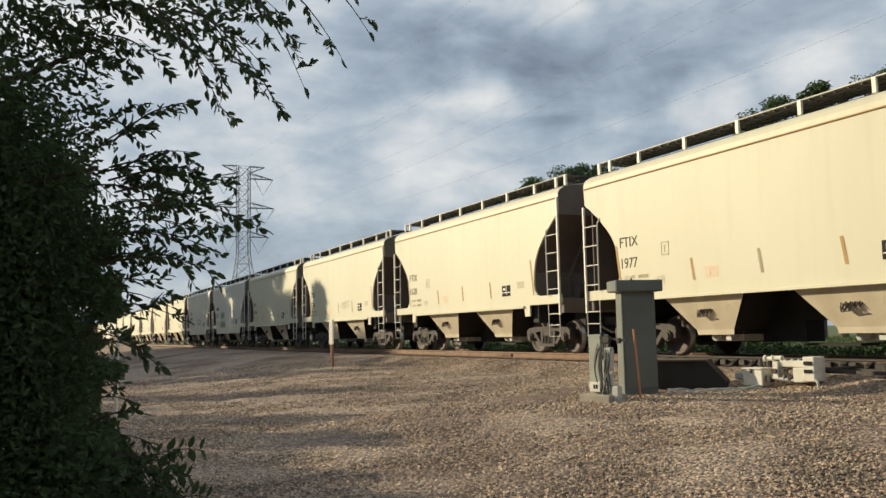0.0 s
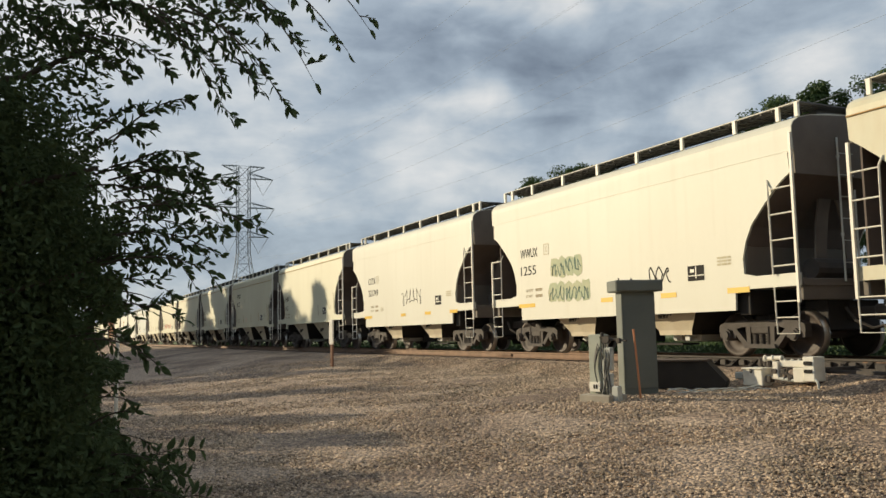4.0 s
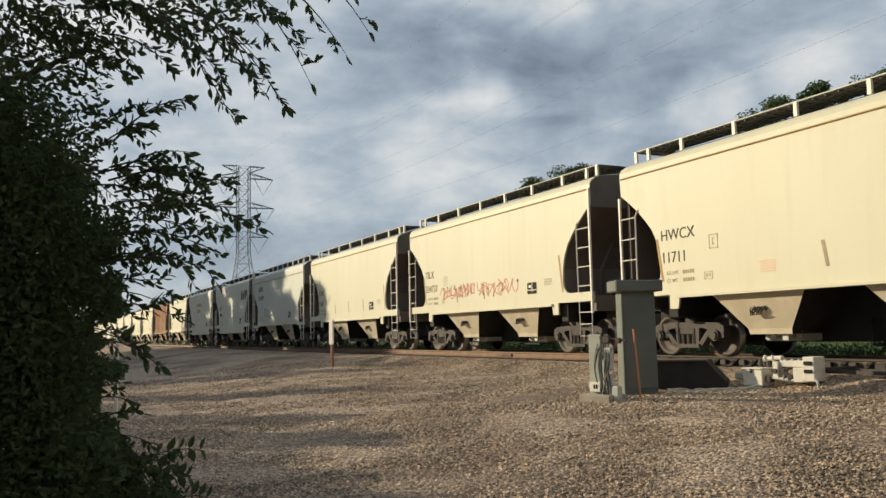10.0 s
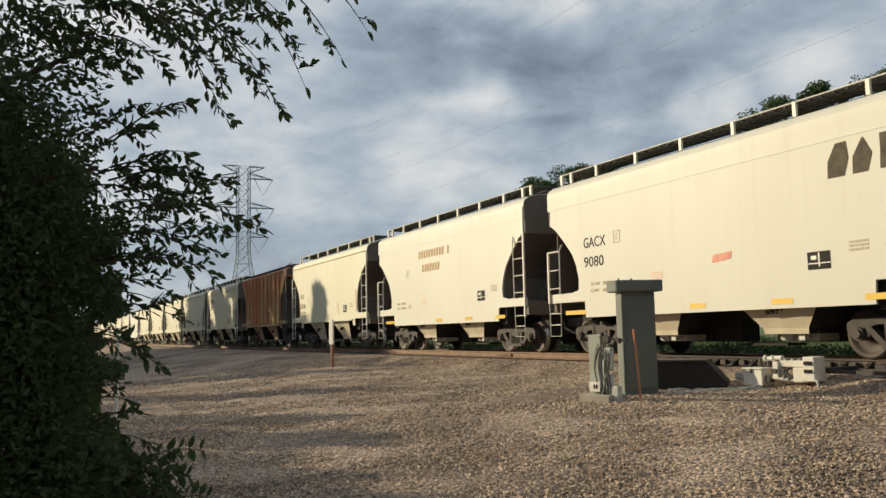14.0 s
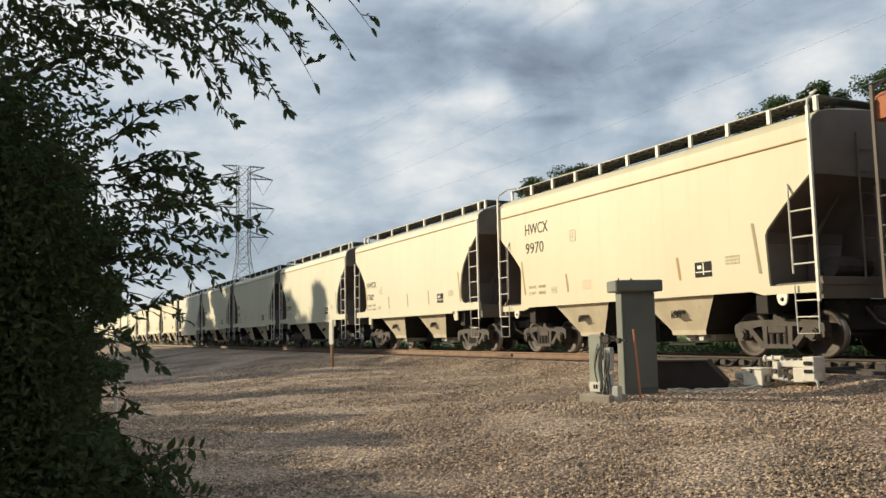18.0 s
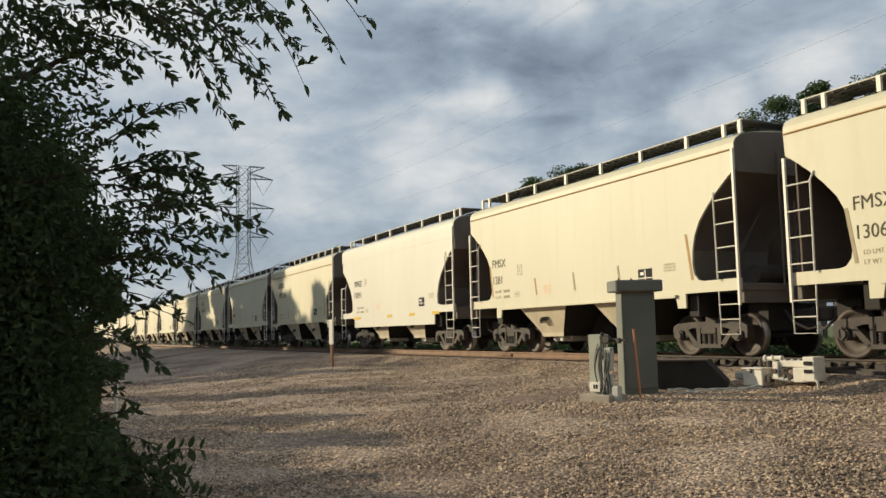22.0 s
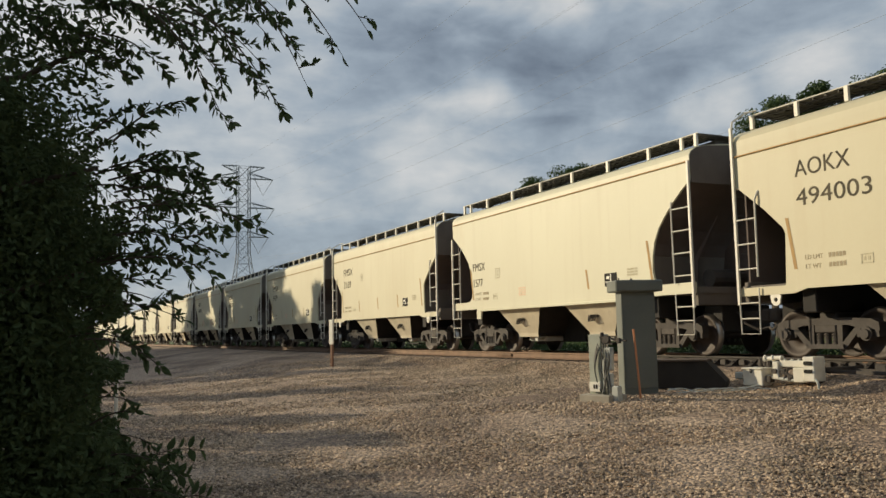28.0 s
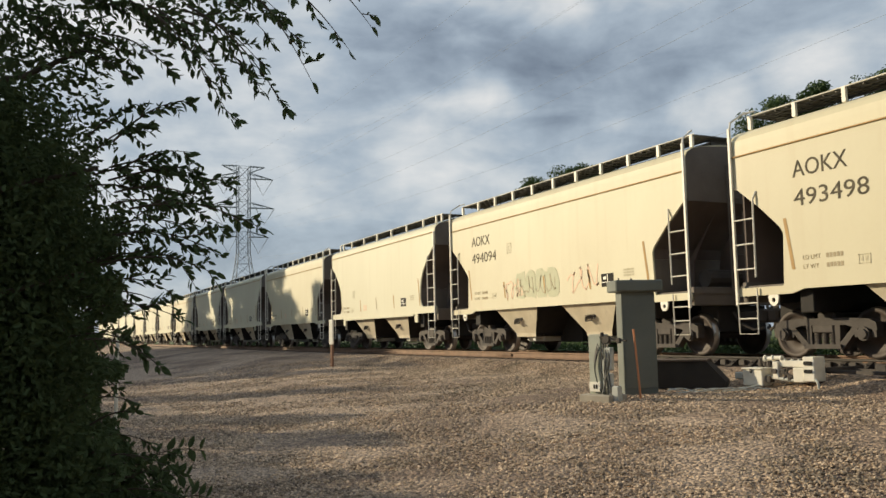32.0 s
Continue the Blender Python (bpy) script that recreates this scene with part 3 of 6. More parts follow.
def gate_mesh():
    bm = bmesh.new()
    box(bm, -0.8, -0.45, 0.33, 0.8, 0.45, 0.5, 0.015)
    rod(bm, (-0.98, -0.28, 0.40), (0.98, -0.28, 0.40), 0.035, 8)
    for s in (-1, 1):
        box(bm, s * 1.0 - 0.05, -0.36, 0.34, s * 1.0 + 0.05, -0.2, 0.47, 0.01)
        box(bm, s * 0.85 - 0.03, 0.1, 0.36, s * 0.85 + 0.03, 0.4, 0.46, 0.01)
    return mesh_of(bm, "outlet_gate", LIGHTGREY)


GATE = gate_mesh()


def bracket_mesh():
    """The vibrator bracket on a hopper's slope: a short zigzag of dark bars."""
    bm = bmesh.new()
    pts = [(0.0, -0.22, 0.12), (0, -0.17, -0.04), (0, -0.12, 0.12), (0, -0.06, -0.08), (0, -0.02, 0.1), (0, 0.05, -0.1), (0, 0.09, 0.08), (0, 0.15, -0.12), (0, 0.2, 0.03)]
    pipe(bm, pts, 0.015, 5)
    pipe(bm, [(x - 0.02, y + 0.035, z * 0.8 + 0.02) for x, y, z in pts], 0.013, 5)
    pipe(bm, [(x - 0.01, 0.9 * y + 0.06, 0.7 * z - 0.03) for x, y, z in pts], 0.011, 5)
    rod(bm, (0, -0.18, 0.12), (0, 0.1, 0.13), 0.012, 5)
    rod(bm, (0, -0.1, -0.1), (0, 0.2, -0.12), 0.012, 5)
    return mesh_of(bm, "vibrator_bracket", DARK)


BRACKET = bracket_mesh()


def make_car(style, paint, name="covered_hopper_car", ends_like=None):
    ends_like = ends_like or style
    car = new(name)
    cut, low, tab = CUTS[style]
    eave = {"round": 4.22, "angular": 4.03, "deep": 3.90}[style]
    # side sheets with their sills
    for s in (-1, 1):
        bm = bmesh.new()
        out = mirrored(side_outline(cut, low, tab, eave))
        plate(bm, [(-a, z) for a, z in out], 'x', s * SIDE, s * (SIDE - 0.05))
        side = part("side_sheet", bm, paint, car)
        bm = bmesh.new()
        xs = sorted((s * (SIDE + 0.03), s * (SIDE - 0.002)))
        if style == "deep":
            xs = sorted((s * (SIDE + 0.006), s * (SIDE - 0.002)))
        box(bm, xs[0], -HALF, eave - 0.022, xs[1], HALF, eave + 0.006, 0.002 if style == "deep" else 0.006)
        part("eave_lip", bm, paint if style == "deep" else BROWN, car)
        if tab:
            bm = bmesh.new()
            xs = sorted((s * (SIDE + 0.06), s * (SIDE + 0.002)))
            box(bm, xs[0], -3.95, low - 0.02, xs[1], 3.95, low + 0.05, 0.008)
            part("side_sill", bm, paint, car)
    # roof, rounded at the eaves
    bm = bmesh.new()
    arc = [(-1.6, eave + 0.002)] + ([(-1.6, 4.22)] if eave < 4.2 else []) + [(-1.595, 4.34), (-1.54, 4.44), (-1.40, 4.53), (-1.1, 4.60), (-0.6, 4.66), (0, 4.68)]
    arc = arc + [(-x, z) for x, z in reversed(arc[:-1])]
    plate(bm, arc + [(1.5, eave - 0.02), (-1.5, eave - 0.02)], 'y', -HALF, HALF)
    part("roof", bm, paint, car)
    # hatch trough and covers along the middle
    for k in range(6):
        bm = bmesh.new()
        plate(bm, [(-0.48, 4.66), (0.48, 4.66), (0.48, 4.82), (0.34, 4.86), (-0.34, 4.86), (-0.48, 4.82)], 'y', -0.80, 0.80)
        part("hatch_cover", bm, GRATE, car, at=(0, -4.1 + 1.64 * k, 0))
    bm = bmesh.new()
    box(bm, -0.5, -5.5, 4.60, 0.5, 5.5, 4.815)
    part("hatch_trough", bm, GRATE, car)
    # ends: upright sheet above, slope sheet below, and the framing in between
    for s in (-1, 1):
        # sheets are coloured dark for shade: slope darkest, bulkhead greyer where skylight reaches
        bm = bmesh.new()
        foot = SLOPES[ends_like][0][1] - 0.03
        ends = [(-1.58, 4.22), (-1.57, 4.34), (-1.52, 4.43), (-1.39, 4.52), (-1.1, 4.59), (0, 4.67), (1.1, 4.59), (1.39, 4.52), (1.52, 4.43), (1.57, 4.34), (1.58, 4.22), (1.55, foot), (-1.55, foot)]
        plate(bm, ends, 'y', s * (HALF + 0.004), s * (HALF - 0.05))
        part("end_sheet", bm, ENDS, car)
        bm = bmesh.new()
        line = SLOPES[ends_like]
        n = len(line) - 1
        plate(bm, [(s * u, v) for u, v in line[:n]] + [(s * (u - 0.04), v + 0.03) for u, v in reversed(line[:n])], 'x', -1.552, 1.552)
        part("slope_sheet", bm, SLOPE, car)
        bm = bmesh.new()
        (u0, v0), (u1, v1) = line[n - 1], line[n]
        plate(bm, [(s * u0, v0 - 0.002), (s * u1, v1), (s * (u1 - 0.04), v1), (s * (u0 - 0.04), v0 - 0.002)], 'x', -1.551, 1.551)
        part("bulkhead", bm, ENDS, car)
        if style == "deep":
            # two curved stays that part like a lens above the draft gear
            for q in (-1, 1):
                bm = bmesh.new()
                plate(bm, [(q * 0.06, 3.1), (q * 0.40, 3.1), (q * 0.52, 2.6), (q * 0.62, 1.44), (q * 0.30, 1.44), (q * 0.26, 2.2), (q * 0.16, 2.8)], 'y', s * 5.30, s * 5.34)
                part("end_stay", bm, ENDS, car)
            # added dark screen stands for the shade seen through the cutout
            if s > 0:
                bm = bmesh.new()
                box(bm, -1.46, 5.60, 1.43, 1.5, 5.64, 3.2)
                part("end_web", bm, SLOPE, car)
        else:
            # added plates that block the sky behind the cutouts and keep them dark
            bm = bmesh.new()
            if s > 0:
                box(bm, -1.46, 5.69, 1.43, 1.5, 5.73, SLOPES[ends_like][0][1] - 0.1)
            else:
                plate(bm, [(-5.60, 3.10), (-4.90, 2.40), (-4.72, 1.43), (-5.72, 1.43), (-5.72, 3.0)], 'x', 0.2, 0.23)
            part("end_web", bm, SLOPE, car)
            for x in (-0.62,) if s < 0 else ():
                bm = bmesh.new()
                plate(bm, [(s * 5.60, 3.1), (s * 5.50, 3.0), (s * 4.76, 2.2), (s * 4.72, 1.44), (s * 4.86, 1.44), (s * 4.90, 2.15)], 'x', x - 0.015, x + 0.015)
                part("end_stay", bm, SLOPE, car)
        bm = bmesh.new()
        box(bm, -1.52, min(s * 4.5, s * HALF), 1.36, 1.52, max(s * 4.5, s * HALF), 1.42)
        box(bm, -1.5, min(s * 5.68, s * 5.82), 1.1, 1.5, max(s * 5.68, s * 5.82), 1.5, 0.01)
        part("end_platform", bm, ENDS, car)
        bm = bmesh.new()
        for x in (-0.45, -0.05):
            rod(bm, (x, s * 5.88, 1.44), (x, s * 5.88, 4.2 if x < -0.2 else 3.2), 0.02, 6)
        for k in range(6):
            rod(bm, (-0.45, s * 5.88, 1.8 + 0.42 * k), (-0.05, s * 5.88, 1.8 + 0.42 * k), 0.011, 5)
        for k in (0, 3):
            box(bm, -0.47, min(s * 5.845, s * 5.91), 2.3 + 0.5 * k, -0.43, max(s * 5.845, s * 5.91), 2.36 + 0.5 * k, 0.006)
        part("end_post", bm, LIGHTGREY if style == "deep" else ENDS, car)
        # coupler with its knuckle, and air hose
        bm = bmesh.new()
        box(bm, -0.12, min(s * 5.6, s * 6.3), 0.74, 0.12, max(s * 5.6, s * 6.3), 0.96, 0.02)
        box(bm, -0.2, min(s * 6.22, s * 6.5), 0.7, 0.2, max(s * 6.22, s * 6.5), 1.0, 0.05)
        pipe(bm, [(-0.35, s * 5.75, 0.95), (-0.4, s * 6.0, 0.7), (-0.3, s * 6.3, 0.55), (-0.2, s * 6.48, 0.6)], 0.03, 6)
        part("coupler", bm, DARK, car)
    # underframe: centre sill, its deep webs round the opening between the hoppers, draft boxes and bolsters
    # all in near-black, so the shade under the car is part of the colour
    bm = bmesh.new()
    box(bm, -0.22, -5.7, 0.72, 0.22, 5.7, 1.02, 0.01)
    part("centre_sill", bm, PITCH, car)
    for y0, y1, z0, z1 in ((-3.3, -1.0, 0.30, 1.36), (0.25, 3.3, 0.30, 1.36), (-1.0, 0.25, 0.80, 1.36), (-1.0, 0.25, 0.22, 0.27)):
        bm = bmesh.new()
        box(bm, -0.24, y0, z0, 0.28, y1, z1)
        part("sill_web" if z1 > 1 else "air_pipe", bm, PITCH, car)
    # dark boxes added to close the bright view below the couplers
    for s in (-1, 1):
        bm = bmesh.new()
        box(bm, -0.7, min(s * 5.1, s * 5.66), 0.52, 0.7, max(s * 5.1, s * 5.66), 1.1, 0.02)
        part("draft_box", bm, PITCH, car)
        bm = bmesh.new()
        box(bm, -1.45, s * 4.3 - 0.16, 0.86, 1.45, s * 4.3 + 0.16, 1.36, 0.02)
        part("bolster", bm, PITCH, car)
    bm = bmesh.new()
    rod(bm, (-0.75, -5.35, 1.72), (0.3, -5.35, 1.72), 0.2, 12)
    part("brake_reservoir", bm, DARK, car)
    bm = bmesh.new()
    box(bm, 0.45, 5.88, 2.3, 0.5, 5.92, 2.9)
    for k in range(16):
        a, b = 2 * math.pi * k / 16, 2 * math.pi * (k + 1) / 16
        rod(bm, (0.48 + 0.27 * math.cos(a), 5.96, 2.6 + 0.27 * math.sin(a)), (0.48 + 0.27 * math.cos(b), 5.96, 2.6 + 0.27 * math.sin(b)), 0.016, 5)
    for k in range(4):
        a = math.pi * k / 2
        rod(bm, (0.48, 5.94, 2.6), (0.48 + 0.27 * math.cos(a), 5.96, 2.6 + 0.27 * math.sin(a)), 0.012, 5)
    part("brake_wheel", bm, WHITE, car)
    for s in (-1, 1):
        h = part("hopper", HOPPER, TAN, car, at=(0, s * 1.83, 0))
        part("outlet_gate", GATE, LIGHTGREY, h)
        for q in (-1, 1):
            b = part("vibrator_bracket", BRACKET, DARK, h, at=(q * 1.36, 0.04, 0.96))
            b.rotation_euler.y = -q * 0.42
    # trucks
    for s in (-1, 1):
        bm = bmesh.new()
        box(bm, -1.0, -0.2, 0.48, 1.0, 0.2, 0.86, 0.03)
        for y in (-0.62, 0.62):
            box(bm, -0.9, y - 0.05, 0.42, 0.9, y + 0.05, 0.56, 0.01)
        truck = part("truck", bm, DARK, car, at=(0, -s * 4.3, 0))
        for q in (-1, 1):
            f = part("side_frame", SIDE_FRAME, TRUCK, truck, at=(q * 1.0, 0, 0))
            n = tagged(part("spring_nest", SPRINGS, TRUCK, truck, at=(q * 1.0, 0, 0)), kind="stuff")
            if q > 0:
                f.rotation_euler.z = math.pi
                n.rotation_euler.z = math.pi
            part("wheelset", WHEELSET, WHEEL, truck, at=(0, q * 0.889, AXLE_R))
    # side ladders at the four corners
    for s in (-1, 1):
        for e in (-1, 1):
            if style == "deep" and e > 0:
                bm = make_ladder(1.36, 2.75, 2.75, 0.55, True)
                rod(bm, (-0.015, 0, 2.74), (-0.015, 0.55, 2.74), 0.02, 6)
            elif style == "angular":
                bm = make_ladder(1.05, 4.62, 3.1, 0.52, True)
            else:
                bm = make_ladder(1.05, 4.22 if e < 0 else 3.75, 3.25, 0.56, True)
            bmesh.ops.transform(bm, matrix=Matrix.Diagonal((-s, -e, 1, 1)), verts=bm.verts)
            if s * e > 0:
                bmesh.ops.reverse_faces(bm, faces=bm.faces)
            part("side_ladder", bm, WHITE, car, at=(s * (SIDE + 0.03), e * (HALF - 0.02), 0))
    # running boards on the roof, with their posts
    for s in (-1, 1):
        bm = bmesh.new()
        box(bm, min(s * 1.2, s * 0.5), -HALF + 0.12, 4.865, max(s * 1.2, s * 0.5), HALF - 0.12, 4.885)
        for k in range(40):
            y = -5.6 + 0.287 * k
            box(bm, min(s * 1.18, s * 0.52), y, 4.84, max(s * 1.18, s * 0.52), y + 0.03, 4.864)
        for k in range(4):
            x = s * (0.58 + 0.17 * k)
            box(bm, x - 0.01, -5.6, 4.82, x + 0.01, 5.6, 4.839)
        rb = part("running_board", bm, GRATE, car)
        bm = bmesh.new()
        rod(bm, (s * 1.21, -HALF + 0.1, 4.885), (s * 1.21, HALF - 0.1, 4.885), 0.013, 6)
        part("edge_rail", bm, WHITE, rb)
        n = 11 if style == "angular" else 8
        bm = bmesh.new()
        box(bm, -0.04, -0.045, -0.26, 0.02, 0.045, 0.02, 0.004)
        post = mesh_of(bm, "board_post", WHITE)
        spots = [-5.66 + 11.32 * k / (n - 1) for k in range(n)]
        if style != "angular":
            spots += [-5.2, 5.2]
        for y in spots:
            part("board_post", post, WHITE, rb, at=(s * 1.2, y, 4.86))
    for e in (-1, 1):
        bm = bmesh.new()
        box(bm, -1.2, min(e * 5.25, e * 5.72), 4.86, 1.2, max(e * 5.25, e * 5.72), 4.88)
        part("end_board", bm, GRATE, car)
        if style == "angular":
            for s in (-1, 1):
                bm = bmesh.new()
                pipe(bm, [(s * 1.63, e * (HALF - 0.02), 4.55), (s * 1.6, e * (HALF - 0.03), 4.75), (s * 1.3, e * (HALF - 0.08), 4.95), (s * 1.2, e * (HALF - 0.3), 4.96)], 0.022, 6)
                part("grab_bend", bm, WHITE, car)
    # hanging eyes under the end sills
    for s in (-1, 1) if style == "angular" else ():
        for e in (-1, 1):
            bm = bmesh.new()
            for k in range(12):
                a, b = 2 * math.pi * k / 12, 2 * math.pi * (k + 1) / 12
                ro = [0.115 if math.sin(v) < 0.3 else 0.15 for v in (a, b)]
                plate(bm, [(e * 4.95 + q * math.cos(v), 1.12 + q * math.sin(v)) for q, v in ((ro[0], a), (ro[1], b), (0.045, b), (0.045, a))], 'x', s * (SIDE - 0.004), s * (SIDE - 0.04))
            part("lifting_eye", bm, WHITE, car)
    return car


def make_rusty_car():
    """The older car: red-brown, with upright ribs on its sides and straight sloping ends."""
    car = make_car("angular", RUST, "rusty_hopper_car", "rusty")
    for ob in list(car.children):
        if ob.name.startswith(("side_sheet", "side_sill", "eave_lip", "lifting_eye")):
            bpy.data.objects.remove(ob)
    for ob in car.children_recursive:
        if ob.name.startswith(("side_ladder", "edge_rail", "board_post", "grab_bend", "brake_wheel")):
            ob.data = ob.data.copy()
            ob.data.materials[0] = ENDS
        elif ob.name.startswith(("end_sheet", "bulkhead", "end_platform")):
            # ends of this car take the tone with shade painted in
            ob.data = ob.data.copy()
            ob.data.materials[0] = SLOPE
        elif ob.name.startswith("hopper"):
            ob.data = ob.data.copy()
            ob.data.materials[0] = RUSTTAN
    for ob in car.children:
        if ob.name.startswith(("running_board", "end_board", "grab_bend", "hatch_cover", "hatch_trough")):
            ob.location.z -= 0.17
    half = [(0, 4.40), (HALF - 0.05, 4.40), (4.43, 2.77), (4.38, 1.40), (4.2, 1.3), (0, 1.3)]
    for s in (-1, 1):
        bm = bmesh.new()
        plate(bm, [(-a, z) for a, z in mirrored(half)], 'x', s * (SIDE + 0.012), s * (SIDE - 0.03))
        sheet = part("side_sheet", bm, RUST, car)
        bm = bmesh.new()
        xs = sorted((s * (SIDE - 0.03), s * (SIDE + 0.07)))
        box(bm, xs[0], -4.4, 1.26, xs[1], 4.4, 1.35, 0.01)
        part("side_sill", bm, RUSTTAN, car)
        bm = bmesh.new()
        xs = sorted((s * (SIDE + 0.0125), s * (SIDE + 0.06)))
        plate(bm, [(xs[0], -0.045), (xs[1], -0.03), (xs[1], 0.03), (xs[0], 0.045)], 'z', 1.37, 4.34)
        rib = mesh_of(bm, "rib", RUST)
        for k in range(10):
            part("rib", rib, RUST, sheet, at=(0, -4.32 + 0.96 * k, 0))
        for e in (-1, 1):
            bm = bmesh.new()
            xs = sorted((s * (SIDE - 0.06), s * (SIDE - 0.0)))
            box(bm, xs[0], min(e * 4.4, e * HALF), 1.36, xs[1], max(e * 4.4, e * HALF), 1.56, 0.01)
            part("end_sill", bm, RUSTTAN, car)
            bm = bmesh.new()
            box(bm, xs[0] - 0.02, min(e * 4.40, e * 4.62), 1.12, xs[1] + 0.02, max(e * 4.40, e * 4.62), 1.5, 0.012)
            part("jacking_pad", bm, RUSTTAN, car)
    # stencils, patches and a panel on the near side
    face = -(SIDE + 0.013)
    for y0, z0, w, h, m in ((-0.62, 1.75, 0.44, 0.13, DIRTYWHITE), (4.05, 1.5, 0.36, 0.22, DIRTYWHITE), (3.12, 1.5, 0.4, 0.22, DIRTYWHITE), (4.75, 3.8, 0.42, 0.09, DIRTYWHITE), (-2.72, 1.6, 0.66, 0.44, DIRTYWHITE), (-3.95, 1.7, 0.36, 0.2, DIRTYWHITE), (-3.95, 1.45, 0.3, 0.14, YELLOW)):
        bm = bmesh.new()
        box(bm, face - 0.006, y0 - w / 2, z0, face, y0 + w / 2, z0 + h)
        part("stencil_patch", bm, m, car)
    for y0, z0, r in ((1.97, 2.45, 0.115), (-1.82, 2.29, 0.135)):
        bm = bmesh.new()
        rod(bm, (face - 0.006, y0, z0), (face, y0, z0), r, 16)
        part("stencil_disc", bm, DIRTYWHITE, car)
        bm = bmesh.new()
        plate(bm, [(y0 + 0.07, z0 + 0.08), (y0 + 0.03, z0 + 0.09), (y0 - 0.07, z0 - 0.07), (y0 - 0.03, z0 - 0.09)], 'x', face - 0.009, face - 0.0065)
        part("disc_bar", bm, RUST, car)
    for k in range(2):
        bm = bmesh.new()
        box(bm, face - 0.012, -2.72 - 0.3 + 0.31 * k, 1.63, face - 0.007, -2.72 - 0.3 + 0.31 * k + 0.28, 2.0)
        part("panel", bm, RUST, car)
    return car


def squiggle(seed, y0, z0, w, h, loops, thick, material, name, car, x):
    """A sprayed scrawl: a looping ribbon on the car's side."""
    rnd = random.Random(seed)
    bm = bmesh.new()
    pts = []
    n = loops * 7
    ph = [rnd.uniform(0, 6.28) for _ in range(4)]
    for k in range(n + 1):
        u = k / n
        yy = y0 - w * u + 0.10 * w / loops * 4 * math.sin(loops * 6.28 * u + ph[0]) * rnd.uniform(0.6, 1.2)
        zz = z0 + h * (0.5 + 0.32 * math.sin(loops * 5.1 * u + ph[1]) + 0.2 * math.sin(loops * 11 * u + ph[2]) * rnd.uniform(0.5, 1))
        pts.append((yy, zz))
    for (a, b), (c, d) in zip(pts, pts[1:]):
        dy, dz = c - a, d - b
        q = math.hypot(dy, dz) or 1
        ny, nz = -dz / q * thick / 2, dy / q * thick / 2
        plate(bm, [(a + ny, b + nz), (c + ny, d + nz), (c - ny, d - nz), (a - ny, b - nz)], 'x', x - 0.003, x)
    part(name, bm, material, car)


def bars(car, name, y, z, h, widths, rows, material, x, gap=0.5):
    """Small print that cannot be read: plain bars."""
    bm = bmesh.new()
    for r in range(rows):
        c = y
        for w in widths:
            box(bm, x - 0.003, c - w, z - r * h * 1.7, x, c, z - r * h * 1.7 + h)
            c -= w + gap * h
    part(name, bm, material, car)


PROTO = {}
for key, style, paint in (("round", "round", CREAM), ("angular", "angular", BUFF), ("deep", "deep", PALE), ("pale", "angular", GREYPALE)):
    PROTO[key] = make_car(style, paint)
PROTO["rusty"] = make_rusty_car()
FACE = -SIDE - 0.002


